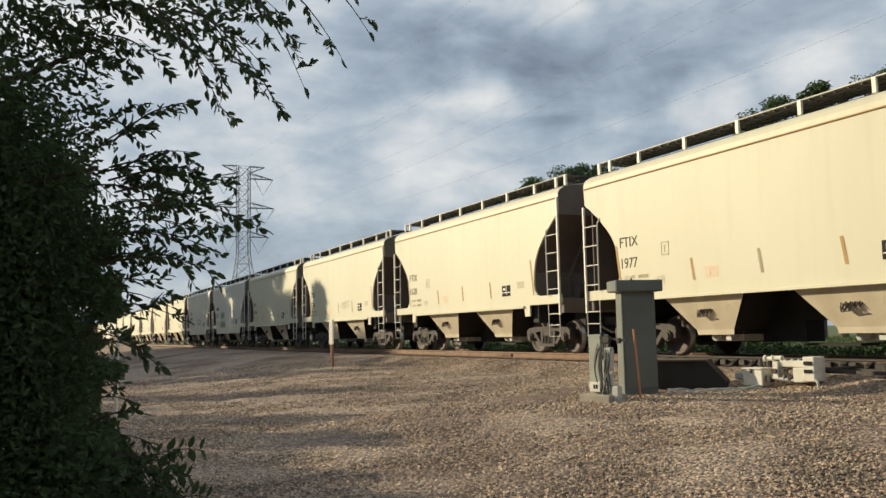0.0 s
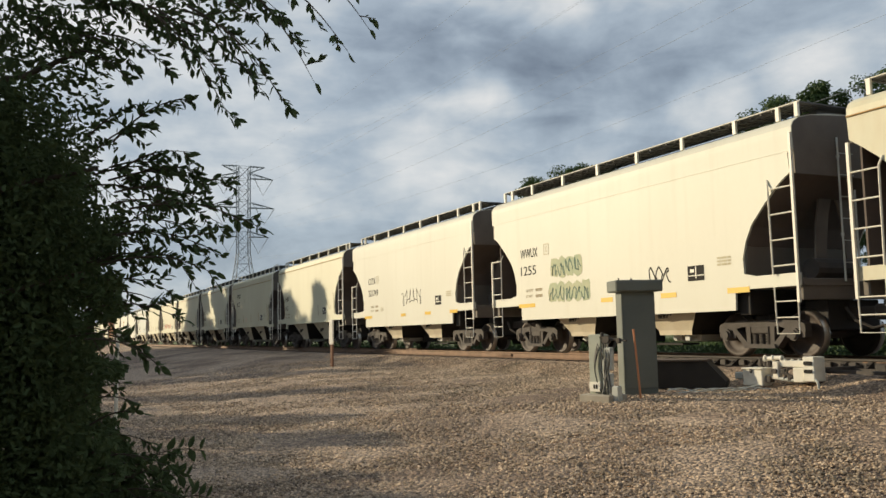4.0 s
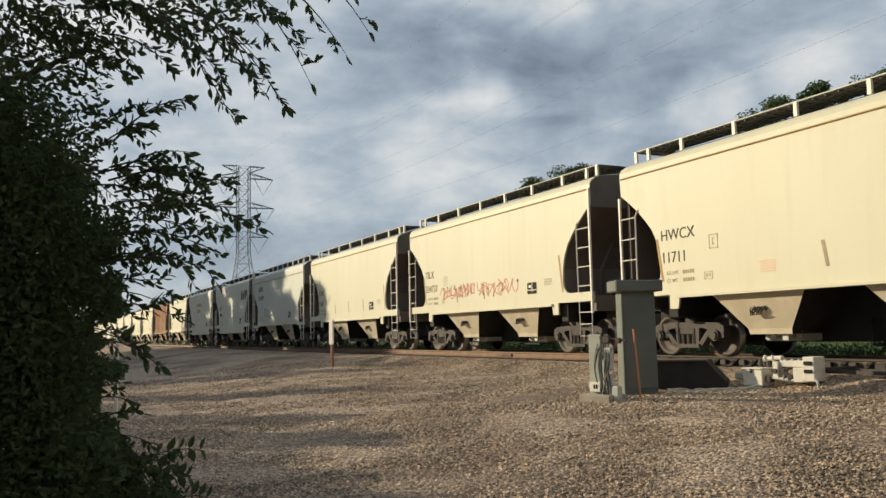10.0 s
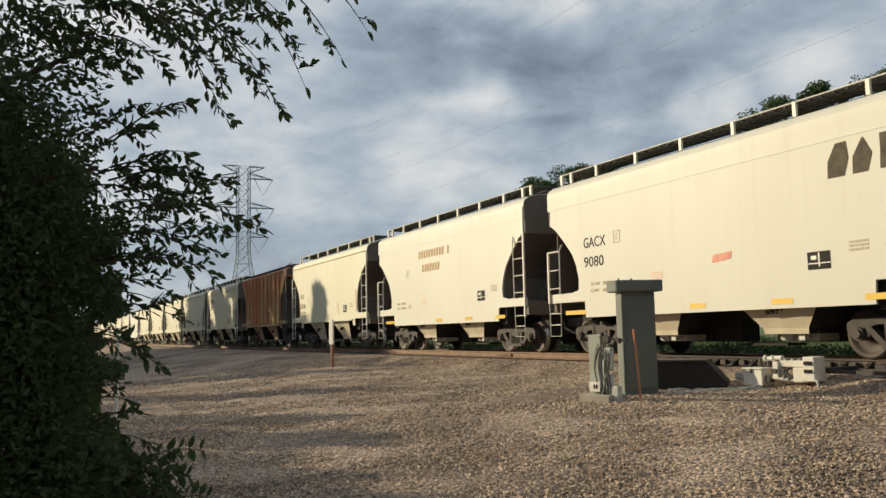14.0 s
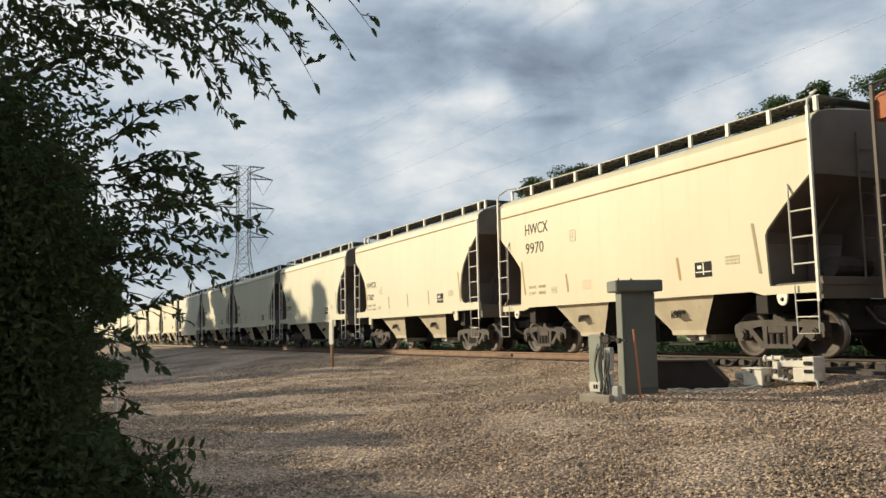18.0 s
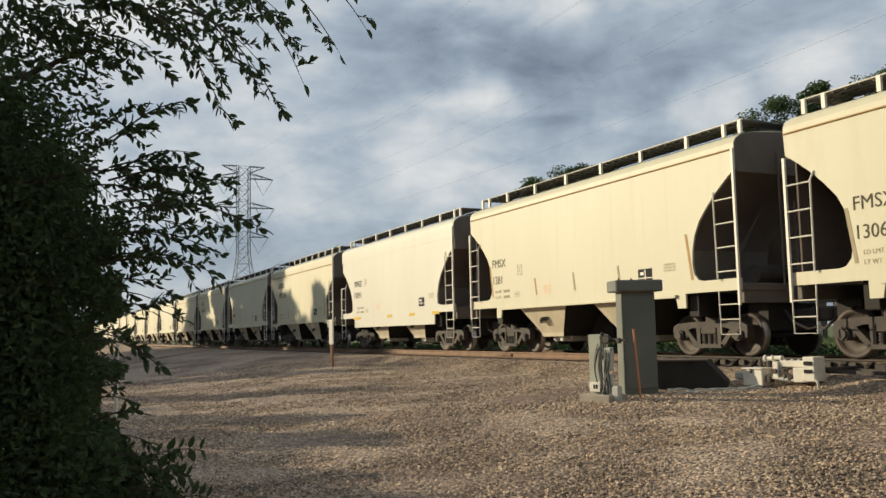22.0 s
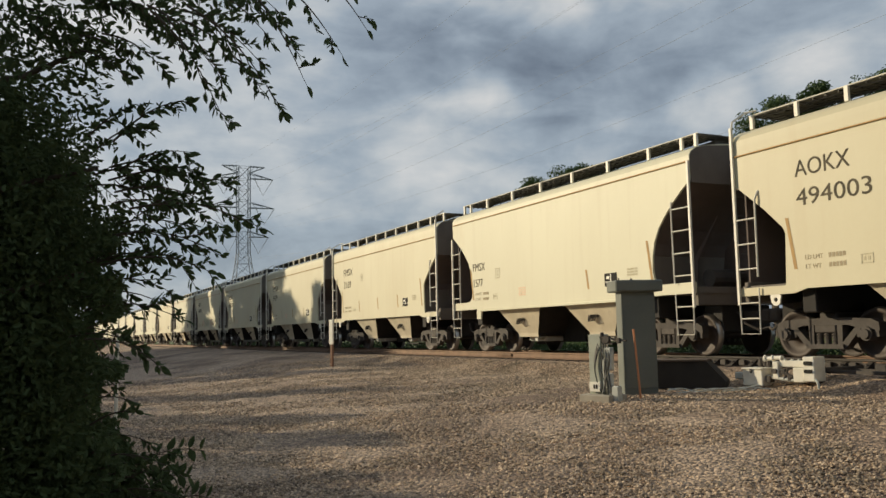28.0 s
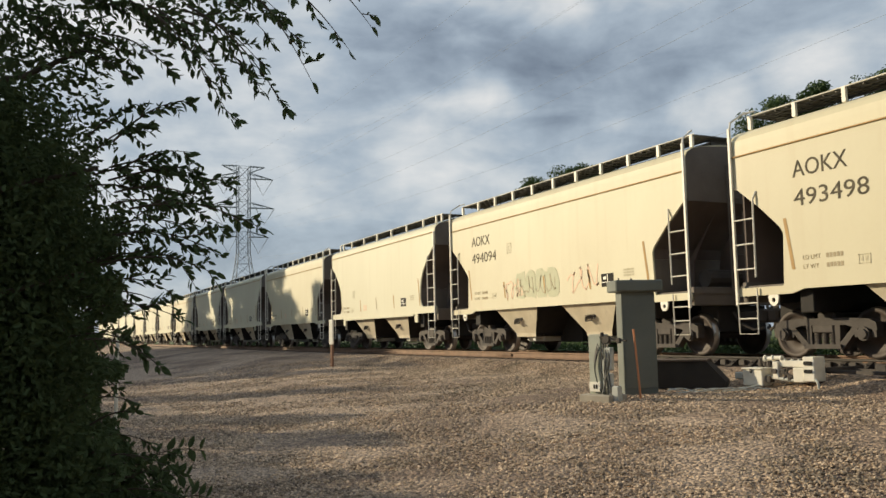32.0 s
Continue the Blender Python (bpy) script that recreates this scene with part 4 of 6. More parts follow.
def dress(car, kind, mark, number, seed):
    """Reporting marks, panels, reflective strips and stains of one car."""
    rnd = random.Random(seed)
    if kind == "rusty":
        return
    if kind in ("angular", "pale"):
        y, z1, z2, h, nar, ink = 4.32, 3.36, 2.82, 0.32, 0.30, LETTER
        if kind == "pale":
            y, z1, z2, h, nar = 4.42, 3.45, 2.90, 0.31, 0.295
    elif kind == "deep":
        y, z1, z2, h, nar, ink = 4.18, 2.71, 2.22, 0.27, 0.232, BLACKP
    else:
        y, z1, z2, h, nar, ink = 4.44, 2.57, 2.07, 0.25, None, LETTER
    if mark == "CITX":
        y, nar = 3.86, 0.21
    if mark == "FMSX" and kind == "angular":
        y, z1, z2 = 4.30, 3.29, 2.74
    if mark:
        part("reporting_mark", written(mark, h, narrow=1.0, width=nar and nar * len(mark)), ink, car, at=(FACE, y, z1)).data.materials.append(ink)
    if number:
        part("car_number", written(number, h, narrow=0.96, width=nar and nar * len(number) * (0.80 if kind == "angular" and len(number) < 5 else 0.89)), ink, car, at=(FACE, y, z2)).data.materials.append(ink)
    wy, wz = {"deep": (y - 0.25, 1.74), "round": (4.28, 1.80)}.get(kind, (4.20, 1.82))
    for row, word in enumerate(("LD LMT", "LT WT")):
        part("weight_lettering", written(word, 0.085, 0.003), FADED, car, at=(FACE, wy, wz - 0.17 * row)).data.materials.append(FADED)
        bars(car, "weight_lettering", wy - 0.52, wz - 0.17 * row, 0.08, (0.055,) * 5, 1, FADED, FACE, 0.25)
    bm = bmesh.new()
    for a, b, c, d in ((0, 0, 0.24, 0.015), (0, 0.15, 0.24, 0.165), (0, 0, 0.015, 0.165), (0.225, 0, 0.24, 0.165), (0.05, 0.05, 0.09, 0.12), (0.13, 0.05, 0.18, 0.12)):
        box(bm, FACE - 0.003, wy - 1.18 - c, wz - 0.17 + b, FACE, wy - 1.18 - a, wz - 0.17 + d)
    part("stencil_square", bm, GHOST, car)
    # consolidated panel near the other end
    bm = bmesh.new()
    py, pz = (-2.64, 1.68) if kind != "deep" else (-2.85, 1.62)
    box(bm, FACE - 0.004, py - 0.5, pz, FACE, py, pz + 0.32)
    pan = part("stencil_panel", bm, BLACKP, car)
    bm = bmesh.new()
    box(bm, FACE - 0.007, py - 0.27, pz + 0.05, FACE - 0.0045, py - 0.24, pz + 0.3)
    box(bm, FACE - 0.007, py - 0.5, pz + 0.1, FACE - 0.0045, py - 0.02, pz + 0.12)
    box(bm, FACE - 0.007, py - 0.2, pz + 0.18, FACE - 0.0045, py - 0.08, pz + 0.25)
    part("panel_line", bm, WHITE, pan)
    bars(car, "small_print", py - 0.9, 2.02, 0.04, (0.10, 0.16, 0.09), 3, GHOST, FACE)
    if rnd.random() < 0.7:
        bars(car, "red_notice", 1.56, 1.87, 0.03, (0.16, 0.22), 5, PINK, FACE)
    # outlined square emblem
    bm = bmesh.new()
    ey, ez = {"pale": (1.33, 3.02), "deep": (2.92, 2.72), "round": (2.92, 2.26), "angular": (2.05, 2.95)}[kind]
    for a, b, c, d in ((0, 0, 0.26, 0.02), (0, 0.28, 0.26, 0.3), (0, 0, 0.02, 0.3), (0.24, 0, 0.26, 0.3), (0.1, 0.08, 0.17, 0.1), (0.1, 0.2, 0.17, 0.22), (0.1, 0.08, 0.12, 0.22)):
        box(bm, FACE - 0.003, ey - c, ez + b, FACE, ey - a, ez + d)
    part("emblem_square", bm, GHOST, car)
    if kind in ("round", "angular"):
        for yy, zz, hh in ((4.38, 1.66, 0.97), (1.85 if kind == "round" else 2.18, 1.64, 0.48), (-0.06, 1.66, 0.48), (-1.98 if kind == "round" else -2.2, 1.66, 0.50), (-4.50, 1.64, 1.0)):
            if rnd.random() < 0.12:
                continue
            bm = bmesh.new()
            lean = 0.08 if hh < 0.6 else 0.15
            plate(bm, [(yy, zz), (yy + 0.075, zz), (yy + 0.075 + lean, zz + hh), (yy + lean, zz + hh)], 'x', FACE - 0.003, FACE)
            part("reflector_strip", bm, BROWN if rnd.random() < 0.8 else FADED, car)
    else:
        zz = 1.36 if kind == "pale" else 1.30 if mark in ("CITX", "WWUX") else 1.03
        for yy, ww in ((5.1 if zz < 1.1 else 4.35, 0.9), (0.33, 0.48), (-1.94, 0.52), (-4.0, 0.6)):
            bm = bmesh.new()
            box(bm, FACE - 0.004, yy - ww, zz, FACE, yy, zz + 0.11)
            part("reflector_strip", bm, YELLOW, car)


GAPS = [18.78, 31.69, 44.6, 57.43, 70.41, 83.43, 96.36, 109.43, 122.4, 135.36, 148.29, 161.25, 174.19, 187.23, 200.15, 213.35, 226.22, 239.36, 252.36, 265.35, 278.32, 291.28, 304.26, 317.29, 330.19, 343.21, 356.23, 369.16, 382.18, 395.25, 408.31, 421.36]
while len(GAPS) < 46:
    GAPS.append(GAPS[-1] + 13.0)
CONSIST = [("round", "FTIX", "1977"), ("round", "FTIX", "1628"), ("round", "FTIX", "1736"), ("round", "TILX", "339457"), ("deep", "WWUX", "1255"), ("deep", "CITX", "221749"), ("round", "FMSX", "1515"), ("angular", "FMSX", "3577"),
           ("round", "TILX", "333625"), ("round", "HWCX", "11711"), ("round", "TILX", "334737"), ("round", "FTIX", "1565"), ("pale", "GBRX", "69249"), ("deep", "GACX", "9080"), ("deep", "", ""), ("round", "TILX", "331596"),
           ("rusty", "", ""), ("angular", "HWCX", "9970"), ("round", "HWCX", "17682"), ("round", "TILX", "335094"), ("round", "FMSX", "1306"), ("round", "FMSX", "1381"), ("deep", "WWUX", "1091"), ("angular", "AOKX", "492126"),
           ("round", "TILX", "330260"), ("angular", "AOKX", "492559"), ("angular", "AOKX", "494003"), ("round", "FMSX", "1577"), ("angular", "FMSX", "3169"), ("angular", "FMSX", "3479"), ("angular", "AOKX", "493498"), ("angular", "AOKX", "494094")]
LABELS = {"pale": "pale grey-white covered hopper car with sprayed scrawl, on the rails",
          "round": "cream covered hopper car with rounded end cutouts, on the rails", "angular": "buff covered hopper car with angular end cutouts, on the rails",
          "deep": "pale covered hopper car with deep sides and reflectors, on the rails", "rusty": "rusty red-brown ribbed hopper car with straight sloping ends"}
TRAIN = []
used = set()
for i, gap in enumerate(GAPS):
    kind, mark, number = CONSIST[i] if i < len(CONSIST) else ("round" if i % 3 else "angular", "", "")
    ahead = GAPS[i - 1] if i else gap - 12.9
    place = (gap + ahead) / 2
    if kind in used:
        car = copy_thing(PROTO[kind], pose(TRACK, place, 0))
    else:
        car = PROTO[kind]
        car.location = (TRACK, place, 0)
        used.add(kind)
    tagged(car, LABELS[kind], "freight car", "cars of the freight train")
    TRAIN.append((car, kind, mark, number, place))
for i, (car, kind, mark, number, place) in enumerate(TRAIN):
    dress(car, kind, mark, number, 100 + i)

GREENP = surface("faded_green_spray", (0.36, 0.42, 0.28), (0.46, 0.46, 0.30), 0.8, 0, 3, 25, 0.05)
TEALP = surface("dark_green_spray", (0.10, 0.17, 0.14), (0.20, 0.26, 0.20), 0.8, 0, 3, 25, 0.05)
PALEGREEN = surface("washed_green_spray", (0.50, 0.51, 0.35), (0.55, 0.54, 0.38), 0.8, 0, 3, 25, 0.05)


def fat_letters(car, seed, y, z, count, w, h, material, line):
    """Sprayed block letters: rounded lumps with an outline, in no readable form."""
    rnd = random.Random(seed)
    for k in range(count):
        bm = bmesh.new()
        c = y - k * w * 0.92
        pts = []
        for q in range(12):
            a = 2 * math.pi * q / 12
            r = rnd.uniform(0.85, 1.12)
            pts.append((c + 0.5 * w * r * abs(math.cos(a)) ** 0.6 * math.copysign(1, math.cos(a)), z + h / 2 + 0.5 * h * r * abs(math.sin(a)) ** 0.6 * math.copysign(1, math.sin(a))))
        plate(bm, pts, 'x', FACE - 0.0025 - 0.0012 * (k % 2), FACE)
        part("sprayed_letter", bm, material, car)
        squiggle(seed + k, c + w * 0.4, z + h * 0.05, w * 0.7, h * 0.8, 2, 0.035, line, "sprayed_outline", car, FACE - 0.005)


def graffiti():
    cars = [row[0] for row in TRAIN]
    for k, (y, w, h, z) in enumerate(((3.1, 1.5, 0.5, 1.72), (1.7, 1.0, 0.5, 1.75), (0.4, 1.8, 0.5, 1.72))):
        squiggle(30 + k, y, z, w, h, 5, 0.045, REDP, "sprayed_scrawl", cars[10], FACE)
        squiggle(36 + k, y, z + 0.02, w, h, 4, 0.03, REDP, "sprayed_scrawl", cars[10], FACE - 0.004)
    squiggle(41, -1.0, 1.74, 1.2, 0.5, 4, 0.045, REDP, "sprayed_scrawl", cars[10], FACE)
    fat_letters(cars[4], 50, 2.4, 2.05, 4, 0.40, 0.55, GREENP, TEALP)
    fat_letters(cars[4], 56, 2.5, 1.38, 5, 0.42, 0.55, GREENP, TEALP)
    squiggle(61, -1.5, 1.6, 0.8, 0.45, 4, 0.03, BLACKP, "sprayed_scrawl", cars[4], FACE)
    squiggle(62, 2.9, 1.65, 1.5, 0.8, 5, 0.022, BLACKP, "sprayed_scrawl", cars[12], FACE)
    squiggle(63, 0.2, 1.65, 1.9, 0.7, 6, 0.024, BLACKP, "sprayed_scrawl", cars[5], FACE)
    squiggle(64, -0.4, 1.8, 1.1, 0.45, 4, 0.03, GHOST, "sprayed_scrawl", cars[2], FACE)
    fat_letters(cars[31], 70, 1.3, 1.55, 4, 0.62, 0.8, PALEGREEN, GHOST)
    squiggle(75, 2.3, 1.55, 1.0, 0.7, 3, 0.05, PINK, "sprayed_scrawl", cars[31], FACE)
    squiggle(76, -1.2, 1.55, 1.4, 0.75, 4, 0.05, PINK, "sprayed_scrawl", cars[31], FACE)
    # big slanted emblem and a red badge on one pale car, and two lines of brown blocks on the next
    for k in range(4):
        bm = bmesh.new()
        y = -3.4 - 0.47 * k
        foot, tip = ((0.0, 0.1), (0.05, 0.22), (0.12, 0.0), (0.02, 0.04))[k]
        plate(bm, [(y - foot, 3.2), (y - 0.36, 3.2), (y - 0.46, 3.5), (y - 0.52 + tip, 3.8), (y - 0.14 - tip * 0.6, 3.8), (y - 0.02 - foot, 3.5)], 'x', FACE - 0.003, FACE)
        part("emblem_block", bm, LETTER, cars[13])
    bm = bmesh.new()
    plate(bm, [(-0.4, 1.95), (-0.95, 2.0), (-0.98, 2.15), (-0.45, 2.12)], 'x', FACE - 0.003, FACE)
    part("red_badge", bm, REDP, cars[13])
    for row, (y0, z, n) in enumerate(((1.75, 3.35, 12), (1.45, 2.85, 7))):
        bm = bmesh.new()
        for k in range(n):
            if row == 0 and k == 10:
                continue
            y = y0 - 0.22 * k
            plate(bm, [(y, z), (y - 0.15, z), (y - 0.19, z + 0.27), (y - 0.04, z + 0.27)], 'x', FACE - 0.003, FACE)
        part("name_bars", bm, BROWN, cars[14])


graffiti()

# ---- trees ----


def leaf_cloud(name, spots, ways, sizes, material, seed, width=0.5, fold=0.18):
    """Many leaves in one mesh: each a pointed oval, folded along its midrib. spots: places of the stalks; ways: directions of the tips."""
    rnd = np.random.default_rng(seed)
    n = len(spots)
    spots, ways = np.asarray(spots, float), np.asarray(ways, float)
    ways = ways / np.maximum(np.linalg.norm(ways, axis=1, keepdims=True), 1e-6)
    side = np.cross(ways, rnd.normal(size=(n, 3)))
    side /= np.maximum(np.linalg.norm(side, axis=1, keepdims=True), 1e-6)
    up = np.cross(side, ways)
    s = np.asarray(sizes, float).reshape(n, 1)
    out = []
    for along, across, lift in ((0, 0, 0), (0.3, 0.8, 1), (0.65, 0.75, 0.9), (1, 0, 0), (0.65, -0.75, 0.9), (0.3, -0.8, 1)):
        out.append(spots + ways * s * along + side * s * across * width / 2 + up * s * lift * fold * width)
    V = np.stack(out, 1).reshape(-1, 3)
    F = (np.array([(0, 1, 2, 3), (0, 3, 4, 5)])[None] + 6 * np.arange(n)[:, None, None]).reshape(-1, 4)
    me = bpy.data.meshes.new(name)
    me.from_pydata(V.tolist(), [], F.tolist())
    me.materials.append(material)
    return me


def limb(bm, a, b, r0, r1, bends=3, wander=0.08, rnd=random):
    a, b = Vector(a), Vector(b)
    pts = [a]
    for k in range(1, bends):
        w = wander * (b - a).length
        pts.append(a.lerp(b, k / bends) + Vector((rnd.uniform(-w, w), rnd.uniform(-w, w), rnd.uniform(-w, w) * 0.5)))
    pts.append(b)
    for k, (p, q) in enumerate(zip(pts, pts[1:])):
        rod(bm, p, q, r0 + (r1 - r0) * k / bends, 7, r0 + (r1 - r0) * (k + 1) / bends)
    return pts


def tree(label, x, y, height, spread, leaves, leaf_size, material, seed, base=None, low=0.25, shape="broad", clump=0.19):
    """A tree: tapered trunk, limbs, and a crown of leaf clumps with gaps between them."""
    rnd = random.Random(seed)
    z0 = rise(x, y) if base is None else base
    t = tagged(new("tree"), label, "tree")
    t.location = (x, y, z0)
    bm = bmesh.new()
    top = Vector((rnd.uniform(-0.4, 0.4), rnd.uniform(-0.4, 0.4), height * 0.86))
    r = 0.014 * height + 0.05
    limb(bm, (0, 0, -0.1), top, r, 0.03, 5, 0.03, rnd)
    clumps = []
    count = 34
    for k in range(count):
        u = low + (0.95 - low) * (k + rnd.random()) / count
        a = rnd.uniform(0, 6.283)
        if shape == "cone":
            reach = spread * (1.02 - u) / (1 - low) * rnd.uniform(0.55, 1.0)
            tip = Vector((reach * math.cos(a), reach * math.sin(a), height * (u - 0.03)))
        else:
            reach = spread * math.sin(math.pi * min(0.97, (u - low * 0.6) / (1.02 - low * 0.6))) ** 0.6 * rnd.uniform(0.45, 1.0)
            tip = Vector((reach * math.cos(a), reach * math.sin(a), height * u + 0.12 * reach))
        root = Vector((0, 0, -0.1)).lerp(top, max(0.1, u - 0.16))
        limb(bm, root, tip, r * 0.34 * (1.1 - u), 0.012, 3, 0.08, rnd)
        clumps.append((root.lerp(tip, 0.65), spread * clump * 0.9))
        clumps.append((tip, spread * clump * rnd.uniform(0.75, 1.3)))
    part("trunk", bm, BARK, t)
    g = np.random.default_rng(seed)
    spots = []
    per = leaves // len(clumps)
    for c, rad in clumps:
        q = g.normal(size=(per, 3))
        q /= np.linalg.norm(q, axis=1, keepdims=True)
        q *= (g.random((per, 1)) ** 0.5) * rad * (1.25, 1.25, 0.85)
        spots.append(q + tuple(c))
    spots = np.concatenate(spots)
    ways = g.normal(size=spots.shape) * (1, 1, 0.6) + (0, 0, -0.5)
    part("crown", leaf_cloud("crown", spots, ways, leaf_size * (0.7 + 0.6 * g.random(len(spots))), material, seed), material, t)
    return t


# The row of trees by the verge whose shade falls across the gravel and on the passing cars.
SHADE = ((-6.0, 64.8, 14.0, 2.3, "cone", 0.06), (-7.0, 75.8, 20.5, 3.3, "broad", 0.10), (-7.0, 81.6, 20.0, 3.7, "broad", 0.10), (-7.0, 92.6, 19.5, 3.5, "broad", 0.10), (-7.0, 102.2, 20.0, 4.0, "broad", 0.10),
         (-6.6, 50.5, 7.6, 2.6, "broad", 0.03), (-7.0, 54.0, 8.2, 3.2, "broad", 0.03), (-7.4, 58.0, 9.0, 3.4, "broad", 0.03), (-7.0, 62.0, 10.8, 3.0, "broad", 0.03), (-7.2, 67.6, 11.4, 3.4, "broad", 0.03), (-7.8, 71.6, 11.4, 3.0, "broad", 0.03), (-7.6, 87.0, 10.8, 3.6, "broad", 0.03), (-7.4, 97.4, 10.6, 3.4, "broad", 0.03))
for k, (x, y, h, w, shape, low) in enumerate(SHADE):
    tagged(tree("tall leafy green tree beside the gravel verge" if h > 12 else "broad bushy green tree beside the gravel verge", x, y, h, w, 24000 if h > 12 else 18000, 0.46, LEAF_FAR, 40 + k, low=low, shape=shape, clump=0.17 if shape == "cone" else 0.28), group="trees beside the verge")
for k, (x, y, h, w) in enumerate(((-3.0, 31.5, 5.6, 0.9), (-3.0, 24.4, 4.0, 0.9), (-3.0, 20.8, 3.8, 1.2), (-2.8, 17.0, 2.9, 1.2), (-2.9, 15.2, 3.0, 1.2), (-4.0, 47.0, 8.2, 1.9), (-4.5, 51.5, 8.8, 2.2), (-4.0, 56.5, 8.6, 2.0), (-2.6, 13.5, 3.2, 1.1), (-4.2, 42.5, 7.0, 1.5), (-4.6, 19.6, 3.3, 1.5), (-4.4, 22.6, 3.1, 1.4), (-4.7, 25.8, 3.4, 1.5), (-4.5, 28.8, 3.2, 1.4))):
    tagged(tree("young leafy sapling at the gravel's edge", x, y, h, w, 6000, 0.05 + 0.035 * h, LEAF_FAR, 60 + k, low=0.1), group="saplings at the verge")
# Trees beyond the railway, of which the tops show over the cars.
for k, (x, y, h, w) in enumerate(((57.4, 54.4, 22.5, 2.9), (59.8, 52.0, 23.3, 2.2), (61.4, 51.0, 23.6, 2.0), (64.0, 48.6, 24.0, 2.6), (66.5, 46.8, 25.2, 3.0), (50.3, 80.2, 19.4, 2.6), (53.0, 79.8, 20.8, 2.8), (55.4, 79.4, 21.2, 2.4), (58.0, 79.0, 21.0, 2.2))):
    tagged(tree("leafy green tree beyond the railway", x, y, h, w, 22000, 0.30, LEAF_FAR, 80 + k, base=-1.2, low=0.3, clump=0.34), group="trees beyond the railway")


# Unseen trees added round the camera to dim skylight and shade the near tree.
for k, (x, y, h, w) in enumerate(((-7.0, -6.0, 12.0, 4.5), (-2.0, -14.0, 13.0, 5.0), (5.0, -19.0, 12.0, 5.0), (-9.0, 4.0, 11.0, 4.0), (-5.0, 10.5, 8.0, 3.0), (-12.0, -14.0, 13.0, 5.0))):
    tagged(tree("unseen leafy tree added behind the verge to dim the skylight", x, y, h, w, 9000, 0.4, LEAF_FAR, 140 + k, low=0.1), group="trees behind the verge")


def scrub():
    """Bushes and tall grass along the far side of the track."""
    g = np.random.default_rng(9)
    for k, (x, y, h, w) in enumerate(((22.0, 21.5, 0.6, 1.1), (22.6, 18.4, 0.5, 1.2), (23.4, 15.8, 0.7, 1.3), (22.4, 25.0, 0.5, 1.1), (24.0, 13.0, 0.6, 1.3), (22.8, 29.0, 0.6, 1.2))):
        n = 1500
        q = g.normal(size=(n, 3))
        q /= np.linalg.norm(q, axis=1, keepdims=True)
        q *= g.random((n, 1)) ** 0.4 * (w, w, h * 0.55)
        q[:, 2] = np.abs(q[:, 2]) * 1.5
        me = leaf_cloud("bush", q, g.normal(size=(n, 3)) + (0, 0, 0.4), 0.1 + 0.08 * g.random(n), GRASSM, 200 + k, 0.4)
        b = new("bush", me)
        b.location = (x, y, rise(x, y) - 0.05)
        tagged(b, "low green bush in the grass beyond the track", "bush", "bushes beyond the track")
    # hedge added to darken the view under the cars, its leaves coloured as shaded
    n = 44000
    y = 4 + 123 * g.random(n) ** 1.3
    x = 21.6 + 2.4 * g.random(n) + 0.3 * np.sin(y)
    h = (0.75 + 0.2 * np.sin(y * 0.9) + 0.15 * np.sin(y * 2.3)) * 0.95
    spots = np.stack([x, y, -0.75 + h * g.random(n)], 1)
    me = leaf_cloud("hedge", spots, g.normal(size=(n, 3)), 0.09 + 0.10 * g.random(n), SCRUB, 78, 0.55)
    tagged(new("scrub_hedge", me), "scrub beyond the track, its green darkened for the train's shade", "scrub", kind="stuff")
    n = 26000
    x = 30.0 + 26 * g.random(n) ** 1.4
    y = x * (0.55 + 1.5 * g.random(n))
    spots = np.stack([x, y, np.array([rise(a, b) for a, b in zip(x, y)]) - 0.02], 1)
    ways = g.normal(size=(n, 3)) * (0.35, 0.35, 0.1) + (0, 0, 1)
    me = leaf_cloud("grass", spots, ways, 0.15 + 0.3 * g.random(n), GRASSM, 77, 0.12, 0.05)
    tagged(new("grass", me), "sunlit rough grass beyond the track", "grass", kind="stuff")


scrub()


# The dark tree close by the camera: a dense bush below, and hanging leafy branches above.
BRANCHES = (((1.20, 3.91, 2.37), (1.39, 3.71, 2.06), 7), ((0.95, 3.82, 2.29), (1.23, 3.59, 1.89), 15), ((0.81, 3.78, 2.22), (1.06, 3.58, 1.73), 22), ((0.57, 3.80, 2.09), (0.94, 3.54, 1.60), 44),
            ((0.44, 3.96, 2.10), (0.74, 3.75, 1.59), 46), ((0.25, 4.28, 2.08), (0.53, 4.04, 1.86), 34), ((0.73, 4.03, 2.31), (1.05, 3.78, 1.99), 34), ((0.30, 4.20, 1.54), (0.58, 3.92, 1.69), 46))
